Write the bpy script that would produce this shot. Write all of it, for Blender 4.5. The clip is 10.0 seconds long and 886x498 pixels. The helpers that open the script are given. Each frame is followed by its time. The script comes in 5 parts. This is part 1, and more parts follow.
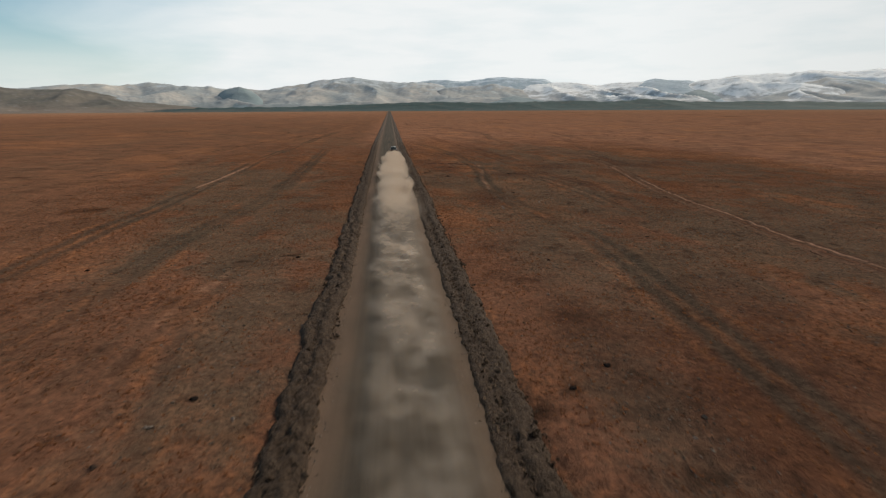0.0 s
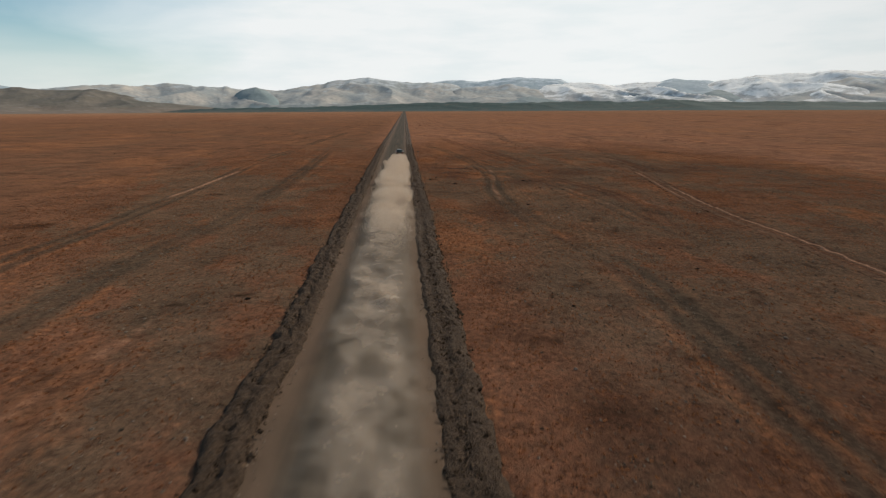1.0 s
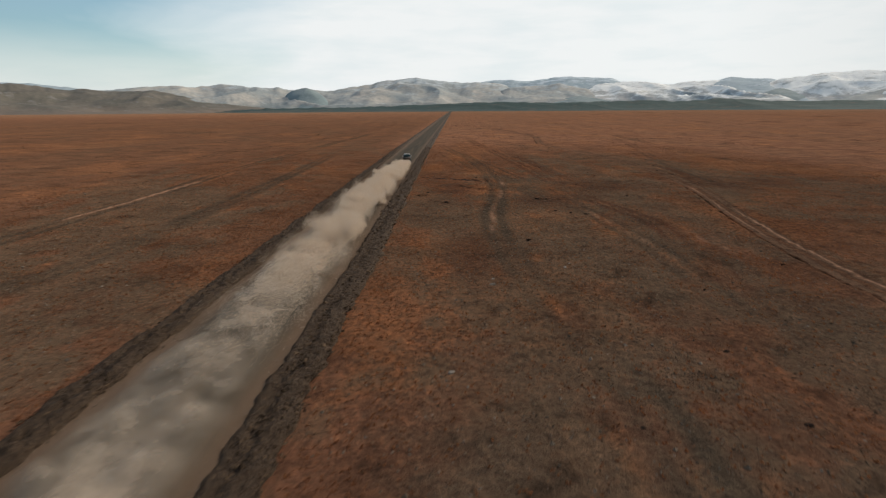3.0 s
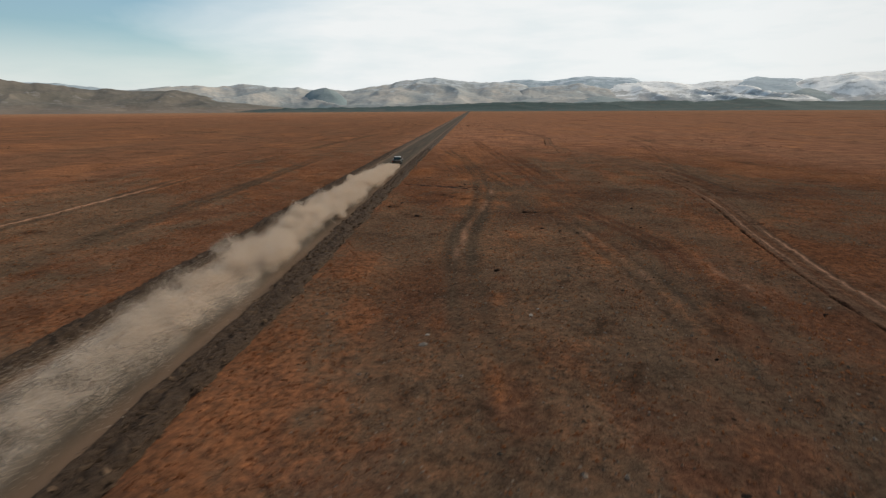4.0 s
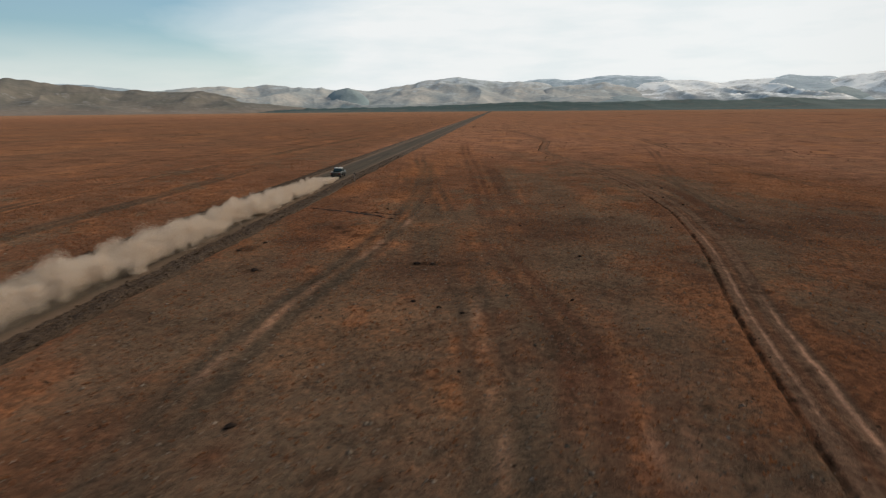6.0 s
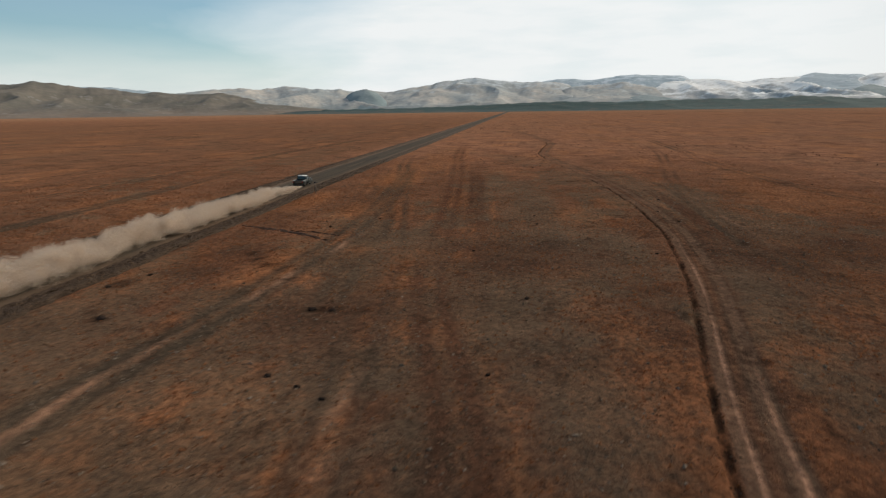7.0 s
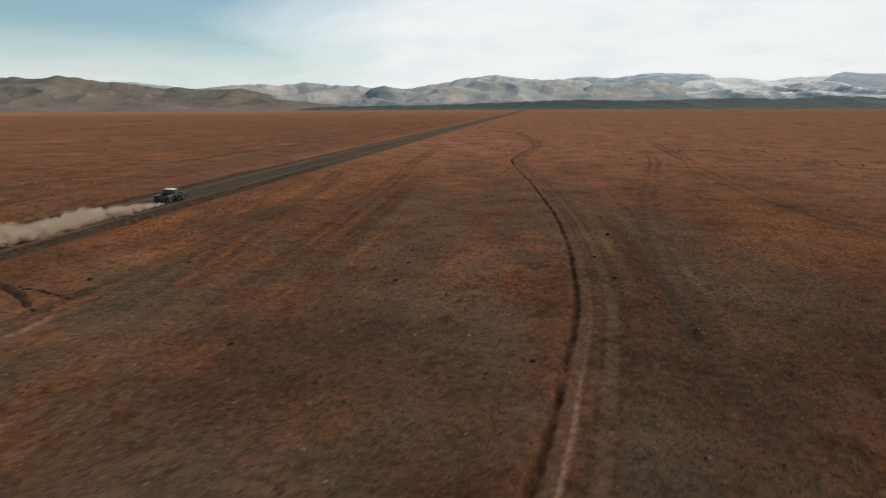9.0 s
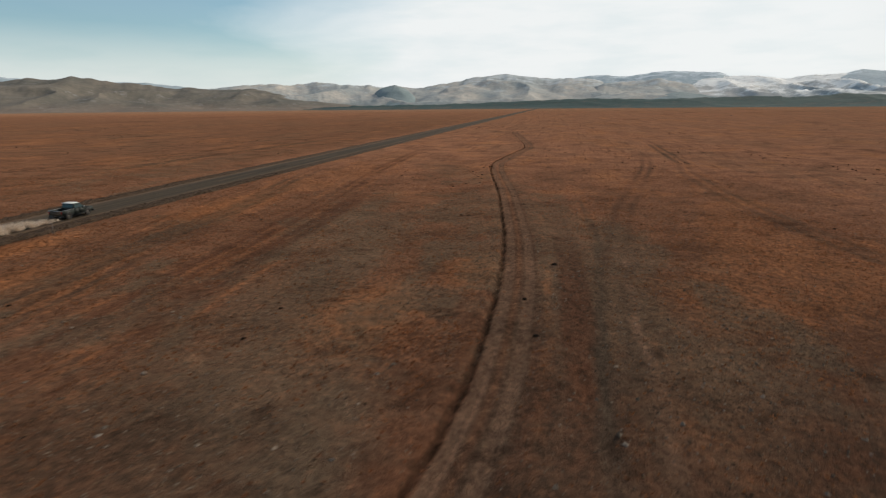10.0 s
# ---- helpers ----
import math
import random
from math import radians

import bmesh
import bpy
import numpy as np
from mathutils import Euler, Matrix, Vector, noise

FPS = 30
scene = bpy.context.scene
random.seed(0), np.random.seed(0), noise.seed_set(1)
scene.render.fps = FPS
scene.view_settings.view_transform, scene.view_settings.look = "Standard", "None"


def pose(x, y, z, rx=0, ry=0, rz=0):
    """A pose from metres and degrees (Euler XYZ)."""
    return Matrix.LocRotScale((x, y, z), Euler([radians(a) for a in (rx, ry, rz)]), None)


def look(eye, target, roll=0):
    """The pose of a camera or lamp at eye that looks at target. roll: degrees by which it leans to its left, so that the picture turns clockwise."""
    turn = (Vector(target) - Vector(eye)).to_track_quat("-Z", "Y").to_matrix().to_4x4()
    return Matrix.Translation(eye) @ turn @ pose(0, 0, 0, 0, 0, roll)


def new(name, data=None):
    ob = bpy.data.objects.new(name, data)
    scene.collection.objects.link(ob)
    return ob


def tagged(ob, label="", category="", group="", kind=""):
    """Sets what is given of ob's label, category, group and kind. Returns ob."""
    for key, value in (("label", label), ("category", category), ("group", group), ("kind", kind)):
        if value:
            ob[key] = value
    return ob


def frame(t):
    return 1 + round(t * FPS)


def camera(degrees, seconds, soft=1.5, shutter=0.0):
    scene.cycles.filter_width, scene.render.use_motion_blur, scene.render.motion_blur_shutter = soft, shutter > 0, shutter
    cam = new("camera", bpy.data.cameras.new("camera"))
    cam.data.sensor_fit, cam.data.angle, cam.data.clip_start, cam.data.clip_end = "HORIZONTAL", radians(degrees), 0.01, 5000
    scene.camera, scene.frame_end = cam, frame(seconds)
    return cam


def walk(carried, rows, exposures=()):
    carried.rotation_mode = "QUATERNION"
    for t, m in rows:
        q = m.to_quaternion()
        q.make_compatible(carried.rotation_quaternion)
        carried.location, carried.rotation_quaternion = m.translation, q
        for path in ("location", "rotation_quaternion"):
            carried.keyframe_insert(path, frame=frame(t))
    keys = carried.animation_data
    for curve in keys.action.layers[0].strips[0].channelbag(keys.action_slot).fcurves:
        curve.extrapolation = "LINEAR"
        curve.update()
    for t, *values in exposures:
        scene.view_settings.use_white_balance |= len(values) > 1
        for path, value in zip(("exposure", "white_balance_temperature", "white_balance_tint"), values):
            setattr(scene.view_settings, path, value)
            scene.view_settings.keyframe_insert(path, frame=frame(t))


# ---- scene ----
cam = camera(75.3, 10.0, soft=1.2, shutter=0.45)
# seconds, place of the eye in metres, yaw, pitch, roll in degrees; the road runs along y at x = 0
ROWS = [
    (0, -0.53, 4.67, 13.94, -5.19, -13.77, -0.1),
    (0.5, 0.7, 11.37, 13.82, -4.42, -13.74, 0),
    (1, 2.28, 17.62, 13.77, -3.69, -13.74, -0.1),
    (1.5, 4.43, 23.91, 13.6, -2.8, -13.71, -0.1),
    (2, 6.9, 30.12, 13.46, -1.91, -13.74, -0.1),
    (2.5, 9.68, 36.34, 13.39, -0.41, -13.71, 0),
    (3, 12.54, 42.6, 13.29, 1.02, -13.74, 0),
    (3.2, 13.67, 45.22, 13.32, 1.62, -13.89, -0),
    (4.3, 20.26, 58.91, 12.97, 3.03, -13.71, -0.1),
    (4.5, 21.6, 61.44, 13.04, 3.04, -13.74, -0.1),
    (5, 25.07, 67.78, 13.1, 3.18, -13.71, 0),
    (5.5, 28.5, 73.89, 13.23, 4.2, -13.74, 0.1),
    (6, 31.91, 80.12, 13.35, 5.31, -13.76, 0.1),
    (6.2, 33.32, 82.73, 13.36, 5.73, -13.74, 0.1),
    (7.3, 40.65, 96.32, 13.41, 7.42, -13.71, 0.3),
    (7.5, 41.98, 98.96, 13.47, 7.48, -13.83, 0.1),
    (8, 45.28, 105.41, 13.38, 8.03, -13.83, 0.1),
    (8.5, 48.74, 111.77, 13.43, 8.98, -13.89, 0),
    (9, 51.99, 118.22, 13.38, 9.19, -13.94, -0.1),
    (9.5, 55.51, 124.67, 13.3, 9.89, -13.94, 0.1),
    (10, 58.88, 131.21, 13.52, 10.3, -14.01, 0.1),
]
walk(cam, [(t, pose(x, y, z, 90 + pitch, roll, yaw)) for t, x, y, z, yaw, pitch, roll in ROWS])

# ---- light ----
SUN_AZ, SUN_EL = radians(44), radians(32)  # to the right of the road's direction, above the horizon
scene.view_settings.exposure = 0.0
world = bpy.data.worlds.new("sky")
scene.world = world
world.use_nodes = True


def sky_nodes(tree):
    """Clear sky with a veil of streaked high cloud, open blue on the left of the road."""
    n, li = tree.nodes, tree.links
    n.clear()

    def math_node(op, a, b=None, clamp=False):
        m = n.new("ShaderNodeMath")
        m.operation, m.use_clamp = op, clamp
        for i, v in enumerate((a, b)):
            if v is None:
                continue
            if isinstance(v, (int, float)):
                m.inputs[i].default_value = v
            else:
                li.new(v, m.inputs[i])
        return m.outputs[0]

    out, bg = n.new("ShaderNodeOutputWorld"), n.new("ShaderNodeBackground")
    sky = n.new("ShaderNodeTexSky")
    sky.sky_type, sky.sun_disc = "NISHITA", False
    sky.sun_elevation, sky.sun_rotation = SUN_EL, SUN_AZ
    sky.air_density, sky.dust_density = 1.0, 1.0
    blue = n.new("ShaderNodeVectorMath")
    blue.operation = "MULTIPLY"
    blue.inputs[1].default_value = (SKY_STRENGTH * 0.66, SKY_STRENGTH * 0.97, SKY_STRENGTH * 1.03)
    li.new(sky.outputs[0], blue.inputs[0])
    co = n.new("ShaderNodeTexCoord")
    sep = n.new("ShaderNodeSeparateXYZ")
    li.new(co.outputs["Generated"], sep.inputs[0])
    x, y, z = sep.outputs
    # streaks: stretched noise, drawn out along the horizon
    st = n.new("ShaderNodeCombineXYZ")
    li.new(math_node("MULTIPLY", x, 2.2), st.inputs[0])
    li.new(math_node("MULTIPLY", y, 2.2), st.inputs[1])
    li.new(math_node("MULTIPLY", z, 11.0), st.inputs[2])
    ns = n.new("ShaderNodeTexNoise")
    ns.inputs["Scale"].default_value, ns.inputs["Detail"].default_value = 1.6, 7
    ns.inputs["Roughness"].default_value = 0.52
    ns.inputs["Distortion"].default_value = 0.5
    li.new(st.outputs[0], ns.inputs["Vector"])
    # the veil: thick low down and to the right, thin high on the left
    veil = math_node("ADD", math_node("MULTIPLY", x, 2.5), 1.80)
    veil = math_node("ADD", veil, math_node("MULTIPLY", z, -2.6))
    veil = math_node("ADD", veil, math_node("MULTIPLY", math_node("SUBTRACT", ns.outputs[0], 0.5), 0.8), clamp=True)
    low = n.new("ShaderNodeMapRange")
    low.inputs["From Min"].default_value, low.inputs["From Max"].default_value = 0.01, 0.16
    low.inputs["To Min"].default_value, low.inputs["To Max"].default_value = 0.78, 0.0
    low.interpolation_type = "SMOOTHSTEP"
    li.new(z, low.inputs["Value"])
    cover = math_node("MAXIMUM", veil, low.outputs[0])
    cover = math_node("MAXIMUM", math_node("MULTIPLY", cover, 0.98), 0.15)
    fine = n.new("ShaderNodeTexNoise")
    fine.inputs["Scale"].default_value, fine.inputs["Detail"].default_value = 3.2, 6
    li.new(st.outputs[0], fine.inputs["Vector"])
    tone = n.new("ShaderNodeMixRGB")
    tone.inputs[1].default_value, tone.inputs[2].default_value = (0.80, 0.85, 0.86, 1), (0.88, 0.90, 0.90, 1)
    fr = n.new("ShaderNodeMapRange")
    fr.inputs["From Min"].default_value, fr.inputs["From Max"].default_value = 0.35, 0.55
    li.new(fine.outputs[0], fr.inputs["Value"])
    li.new(fr.outputs[0], tone.inputs[0])
    # thin high cloud is dimmer overhead than along the horizon
    dim = n.new("ShaderNodeMapRange")
    dim.inputs["From Min"].default_value, dim.inputs["From Max"].default_value = 0.2, 0.8
    dim.inputs["To Min"].default_value, dim.inputs["To Max"].default_value = 1.0, 0.5
    li.new(z, dim.inputs["Value"])
    # and greyer away to the east
    east = n.new("ShaderNodeMapRange")
    east.inputs["From Min"].default_value, east.inputs["From Max"].default_value = 0.38, 0.72
    east.inputs["To Min"].default_value, east.inputs["To Max"].default_value = 1.0, 0.84
    li.new(x, east.inputs["Value"])
    cl = n.new("ShaderNodeVectorMath")
    cl.operation = "SCALE"
    li.new(tone.outputs[0], cl.inputs[0])
    li.new(math_node("MULTIPLY", dim.outputs[0], east.outputs[0]), cl.inputs[3])
    mix = n.new("ShaderNodeMixRGB")
    li.new(cover, mix.inputs[0])
    li.new(blue.outputs[0], mix.inputs[1])
    li.new(cl.outputs[0], mix.inputs[2])
    li.new(mix.outputs[0], bg.inputs[0])
    li.new(bg.outputs[0], out.inputs[0])


SKY_STRENGTH = 0.097
sky_nodes(world.node_tree)
sun = new("sun", bpy.data.lights.new("sun", "SUN"))
sun.data.energy, sun.data.angle, sun.data.color = 3.1, radians(1.5), (1.0, 0.90, 0.76)
sun.matrix_world = look((0, 0, 200), (-200 * math.cos(SUN_EL) * math.sin(SUN_AZ), -200 * math.cos(SUN_EL) * math.cos(SUN_AZ), 200 - 200 * math.sin(SUN_EL)))


# ---- noise on arrays ----
def lattice(ix, iy, seed):
    h = (ix.astype(np.int64) * 374761393 + iy.astype(np.int64) * 668265263 + seed * 1442695041) & 0xFFFFFFFF
    h = ((h ^ (h >> 13)) * 1274126177) & 0xFFFFFFFF
    return ((h ^ (h >> 16)) & 0xFFFF) / 65535.0


def value_noise(x, y, seed=0):
    """Smooth noise of unit grain, 0 to 1."""
    ix, iy = np.floor(x), np.floor(y)
    fx, fy = x - ix, y - iy
    fx, fy = fx * fx * fx * (fx * (fx * 6 - 15) + 10), fy * fy * fy * (fy * (fy * 6 - 15) + 10)
    a, b = lattice(ix, iy, seed), lattice(ix + 1, iy, seed)
    c, d = lattice(ix, iy + 1, seed), lattice(ix + 1, iy + 1, seed)
    return (a + (b - a) * fx) * (1 - fy) + (c + (d - c) * fx) * fy


def fbm(x, y, octaves=4, seed=0, gain=0.5):
    total, amp, norm = 0.0, 1.0, 0.0
    for k in range(octaves):
        cs, sn = math.cos(k * 1.1), math.sin(k * 1.1)
        total = total + amp * value_noise((x * cs - y * sn) * 2 ** k, (x * sn + y * cs) * 2 ** k, seed + k * 17)
        norm += amp
        amp *= gain
    return total / norm


def smooth(lo, hi, v):
    t = np.clip((v - lo) / (hi - lo), 0, 1)
    return t * t * (3 - 2 * t)


# ---- material tools ----
def material(name):
    m = bpy.data.materials.new(name)
    m.use_nodes = True
    return m, m.node_tree.nodes, m.node_tree.links, m.node_tree.nodes["Principled BSDF"]


def noise_node(n, li, scale, detail=5, rough=0.55, vector=None):
    t = n.new("ShaderNodeTexNoise")
    t.inputs["Scale"].default_value, t.inputs["Detail"].default_value, t.inputs["Roughness"].default_value = scale, detail, rough
    if vector is not None:
        li.new(vector, t.inputs["Vector"])
    return t.outputs[0]


def noise_colour(n, li, scale, vector):
    t = n.new("ShaderNodeTexNoise")
    t.inputs["Scale"].default_value, t.inputs["Detail"].default_value = scale, 2
    li.new(vector, t.inputs["Vector"])
    return t.outputs[1]


def ranged(n, li, value, lo, hi, a=0.0, b=1.0):
    r = n.new("ShaderNodeMapRange")
    for key, v in (("From Min", lo), ("From Max", hi), ("To Min", a), ("To Max", b)):
        r.inputs[key].default_value = v
    li.new(value, r.inputs["Value"])
    return r.outputs[0]


def mixed(n, li, fac, a, b, mode="MIX"):
    m = n.new("ShaderNodeMixRGB")
    m.blend_type = mode
    for i, v in ((0, fac), (1, a), (2, b)):
        if isinstance(v, (int, float)):
            m.inputs[i].default_value = v
        elif isinstance(v, tuple):
            m.inputs[i].default_value = (*v, 1)
        else:
            li.new(v, m.inputs[i])
    return m.outputs[0]


def bumped(n, li, bsdf, height, strength, distance):
    b = n.new("ShaderNodeBump")
    b.inputs["Strength"].default_value, b.inputs["Distance"].default_value = strength, distance
    li.new(height, b.inputs["Height"])
    li.new(b.outputs[0], bsdf.inputs["Normal"])


def place(n, li, scale=(1, 1, 1), rot=0.0):
    co, mp = n.new("ShaderNodeTexCoord"), n.new("ShaderNodeMapping")
    mp.inputs["Scale"].default_value, mp.inputs["Rotation"].default_value = scale, (0, 0, rot)
    li.new(co.outputs["Object"], mp.inputs[0])
    return mp.outputs[0]


def attribute(n, name):
    a = n.new("ShaderNodeAttribute")
    a.attribute_name = name
    return a.outputs["Fac"]


def soil_material():
    """Steppe: rusty dry turf, grey gravel where it is bare, ochre tufts, worn wheel marks; haze painted in far out."""
    m, n, li, b = material("steppe_soil")
    co = place(n, li)
    big = noise_node(n, li, 0.035, 6, 0.6, co)
    streak = noise_node(n, li, 0.2, 6, 0.62, place(n, li, (1.0, 0.12, 1), 0.05))
    mid = noise_node(n, li, 0.6, 6, 0.62, co)
    fine = noise_node(n, li, 5.5, 6, 0.7, co)
    grit = noise_node(n, li, 22.0, 4, 0.7, co)
    clump = noise_node(n, li, 2.3, 5, 0.7, place(n, li, (1, 0.75, 1), 0.4))
    rust = mixed(n, li, ranged(n, li, mid, 0.35, 0.68), TURF_A, TURF_B)
    rust = mixed(n, li, ranged(n, li, big, 0.38, 0.62), rust, mixed(n, li, mid, TURF_C, TURF_A))
    drift = noise_node(n, li, 0.11, 6, 0.66, place(n, li, (0.8, 0.5, 1), 0.2))
    rust = mixed(n, li, ranged(n, li, drift, 0.50, 0.66, 0, 0.7), rust, TURF_D)
    rust = mixed(n, li, ranged(n, li, drift, 0.46, 0.34, 0, 0.5), rust, OCHRE_B)
    mottle = noise_node(n, li, 0.16, 8, 0.72, place(n, li, (0.75, 1.0, 1), 0.3))
    rust = mixed(n, li, ranged(n, li, mottle, 0.52, 0.68, 0, 0.65), rust, TURF_D)
    rust = mixed(n, li, ranged(n, li, streak, 0.50, 0.72, 0, 0.4), rust, TURF_D)
    # haze put into the colour: the plain pales to tan far out
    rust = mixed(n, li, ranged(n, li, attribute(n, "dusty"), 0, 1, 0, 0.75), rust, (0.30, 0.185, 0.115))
    # darker near soil: the dimmer look of the foreground put into the colour
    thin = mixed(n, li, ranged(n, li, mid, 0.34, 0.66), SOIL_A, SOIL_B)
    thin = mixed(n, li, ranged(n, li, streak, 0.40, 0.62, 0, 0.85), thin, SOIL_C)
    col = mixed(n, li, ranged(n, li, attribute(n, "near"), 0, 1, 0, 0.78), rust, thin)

    def frayed(name, by, amount, sharp, fray=0.3):
        """An attribute of the soil, its rim broken up by a noise."""
        s = n.new("ShaderNodeMath")
        s.operation = "ADD"
        li.new(attribute(n, name), s.inputs[0])
        li.new(ranged(n, li, by, 0.3, 0.7, -fray, fray), s.inputs[1])
        return ranged(n, li, s.outputs[0], 0.5 - sharp, 0.5 + sharp, 0, amount)

    col = mixed(n, li, frayed("ochre", clump, 0.8, 0.4), col, mixed(n, li, fine, OCHRE_A, OCHRE_B))
    col = mixed(n, li, frayed("gravel", mid, 0.72, 0.42, 0.35), col, mixed(n, li, ranged(n, li, fine, 0.35, 0.7), GRAVEL_A, GRAVEL_B))
    col = mixed(n, li, frayed("umber", clump, 0.72, 0.42, 0.22), col, mixed(n, li, fine, UMBER_A, UMBER_B))
    col = mixed(n, li, frayed("worn", clump, 0.78, 0.34, 0.2), col, mixed(n, li, fine, WORN_A, WORN_B))
    col = mixed(n, li, attribute(n, "pale"), col, mixed(n, li, fine, PALE_A, PALE_B))
    # near-black for torn spots and for the painted shade of the track's edge
    col = mixed(n, li, attribute(n, "dug_shade"), col, mixed(n, li, fine, (0.016, 0.010, 0.0075), (0.042, 0.025, 0.016)))
    col = mixed(n, li, 1.0, col, mixed(n, li, ranged(n, li, grit, 0.3, 0.7), (0.74, 0.74, 0.74), (1.24, 1.23, 1.22)), "MULTIPLY")
    col = mixed(n, li, 1.0, col, mixed(n, li, ranged(n, li, clump, 0.34, 0.66), (0.56, 0.59, 0.62), (1.46, 1.38, 1.30)), "MULTIPLY")
    crumbs = n.new("ShaderNodeTexVoronoi")
    crumbs.inputs["Scale"].default_value = 6.5
    li.new(mixed(n, li, 0.12, co, noise_colour(n, li, 3.0, co)), crumbs.inputs["Vector"])
    tone = n.new("ShaderNodeSeparateColor")
    li.new(crumbs.outputs["Color"], tone.inputs[0])
    col = mixed(n, li, 1.0, col, mixed(n, li, tone.outputs[0], (0.86, 0.87, 0.88), (1.17, 1.15, 1.13)), "MULTIPLY")
    speck = noise_node(n, li, 0.75, 3, 0.6, place(n, li, (0.7, 1.0, 1), 0.2))
    col = mixed(n, li, ranged(n, li, speck, 0.66, 0.74, 0, 0.6), col, (0.040, 0.024, 0.016))
    col = mixed(n, li, 1.0, col, mixed(n, li, ranged(n, li, mottle, 0.3, 0.7), (1.13, 1.06, 1.06), (0.71, 0.70, 0.73)), "MULTIPLY")
    li.new(col, b.inputs["Base Color"])
    b.inputs["Roughness"].default_value, b.inputs["Specular IOR Level"].default_value = 1.0, 0.0
    b.inputs["Diffuse Roughness"].default_value = 0.4
    # short dry fuzz catches the low light along the view
    fuzz = None
    for name in ("worn", "umber", "dug_shade", "pale"):
        bare = ranged(n, li, attribute(n, name), 0.1, 0.75, 1, 0.15)
        fuzz = bare if fuzz is None else mixed(n, li, 1.0, fuzz, bare, "MULTIPLY")
    fuzz = mixed(n, li, 1.0, fuzz, ranged(n, li, mottle, 0.35, 0.65, 1.0, 0.35), "MULTIPLY")
    li.new(ranged(n, li, fuzz, 0, 1, 0.03, 0.18), b.inputs["Sheen Weight"])
    b.inputs["Sheen Roughness"].default_value = 0.5
    b.inputs["Sheen Tint"].default_value = (1.0, 0.52, 0.29, 1)
    h = mixed(n, li, 0.42, mixed(n, li, 0.16, fine, grit), clump)
    # loose pebbles and crumbs: little domes, some paler, some darker
    h = mixed(n, li, 0.12, h, ranged(n, li, crumbs.outputs["Distance"], 0.05, 0.6, 1, 0))
    bumped(n, li, b, h, 0.95, 0.19)
    return m


TURF_A, TURF_B = (0.205, 0.092, 0.053), (0.350, 0.168, 0.098)
TURF_C, TURF_D = (0.345, 0.170, 0.101), (0.140, 0.072, 0.045)
OCHRE_A, OCHRE_B = (0.27, 0.105, 0.042), (0.40, 0.168, 0.064)
SOIL_A, SOIL_B, SOIL_C = (0.056, 0.028, 0.0165), (0.110, 0.0535, 0.031), (0.051, 0.031, 0.0205)
GRAVEL_A, GRAVEL_B = (0.060, 0.0535, 0.038), (0.118, 0.104, 0.073)
UMBER_A, UMBER_B = (0.070, 0.032, 0.019), (0.118, 0.054, 0.032)
WORN_A, WORN_B = (0.050, 0.042, 0.030), (0.093, 0.076, 0.054)
PALE_A, PALE_B = (0.40, 0.225, 0.140), (0.56, 0.33, 0.21)


def road_material():
    """Graded gravel road: grey wheel lanes, browner dusty crown and edges."""
    m, n, li, b = material("graded_gravel")
    co = place(n, li)
    lane = noise_node(n, li, 0.9, 5, 0.6, place(n, li, (1.6, 0.02, 1)))
    mid = noise_node(n, li, 0.5, 5, 0.6, co)
    fine, grit = noise_node(n, li, 7, 5, 0.65, co), noise_node(n, li, 30, 3, 0.7, co)
    col = mixed(n, li, ranged(n, li, lane, 0.36, 0.64), (0.042, 0.034, 0.0245), (0.090, 0.067, 0.046))
    col = mixed(n, li, ranged(n, li, mid, 0.4, 0.7, 0, 0.6), col, (0.062, 0.048, 0.034))
    col = mixed(n, li, attribute(n, "rim"), col, mixed(n, li, fine, (0.172, 0.112, 0.074), (0.118, 0.076, 0.050)))
    col = mixed(n, li, 1.0, col, mixed(n, li, fine, (0.75, 0.75, 0.75), (1.25, 1.25, 1.25)), "MULTIPLY")
    li.new(col, b.inputs["Base Color"])
    b.inputs["Roughness"].default_value, b.inputs["Specular IOR Level"].default_value = 0.95, 0.05
    bumped(n, li, b, mixed(n, li, 0.5, fine, grit), 0.6, 0.06)
    return m


def simple_soil(name, a, c, scale, rough=0.95, bump=0.8, depth=0.12):
    m, n, li, b = material(name)
    co = place(n, li)
    big, fine = noise_node(n, li, scale * 0.15, 4, 0.6, co), noise_node(n, li, scale, 6, 0.7, co)
    col = mixed(n, li, ranged(n, li, fine, 0.3, 0.72), a, c)
    col = mixed(n, li, 1.0, col, mixed(n, li, big, (0.7, 0.7, 0.7), (1.3, 1.28, 1.25)), "MULTIPLY")
    li.new(col, b.inputs["Base Color"])
    b.inputs["Roughness"].default_value, b.inputs["Specular IOR Level"].default_value = rough, 0.15
    bumped(n, li, b, fine, bump, depth)
    return m


def stone_material(name, a, c):
    m, n, li, b = material(name)
    geo = n.new("ShaderNodeNewGeometry")
    info = n.new("ShaderNodeObjectInfo")
    add = n.new("ShaderNodeMath")
    add.operation = "FRACT"
    s = n.new("ShaderNodeMath")
    s.operation = "ADD"
    li.new(geo.outputs["Random Per Island"], s.inputs[0])
    li.new(info.outputs["Random"], s.inputs[1])
    li.new(s.outputs[0], add.inputs[0])
    col = mixed(n, li, add.outputs[0], a, c)
    fine = noise_node(n, li, 18, 4, 0.6, place(n, li))
    col = mixed(n, li, 1.0, col, mixed(n, li, fine, (0.7, 0.7, 0.7), (1.3, 1.3, 1.3)), "MULTIPLY")
    li.new(col, b.inputs["Base Color"])
    b.inputs["Roughness"].default_value, b.inputs["Specular IOR Level"].default_value = 1.0, 0.0
    bumped(n, li, b, fine, 0.5, 0.03)
    return m


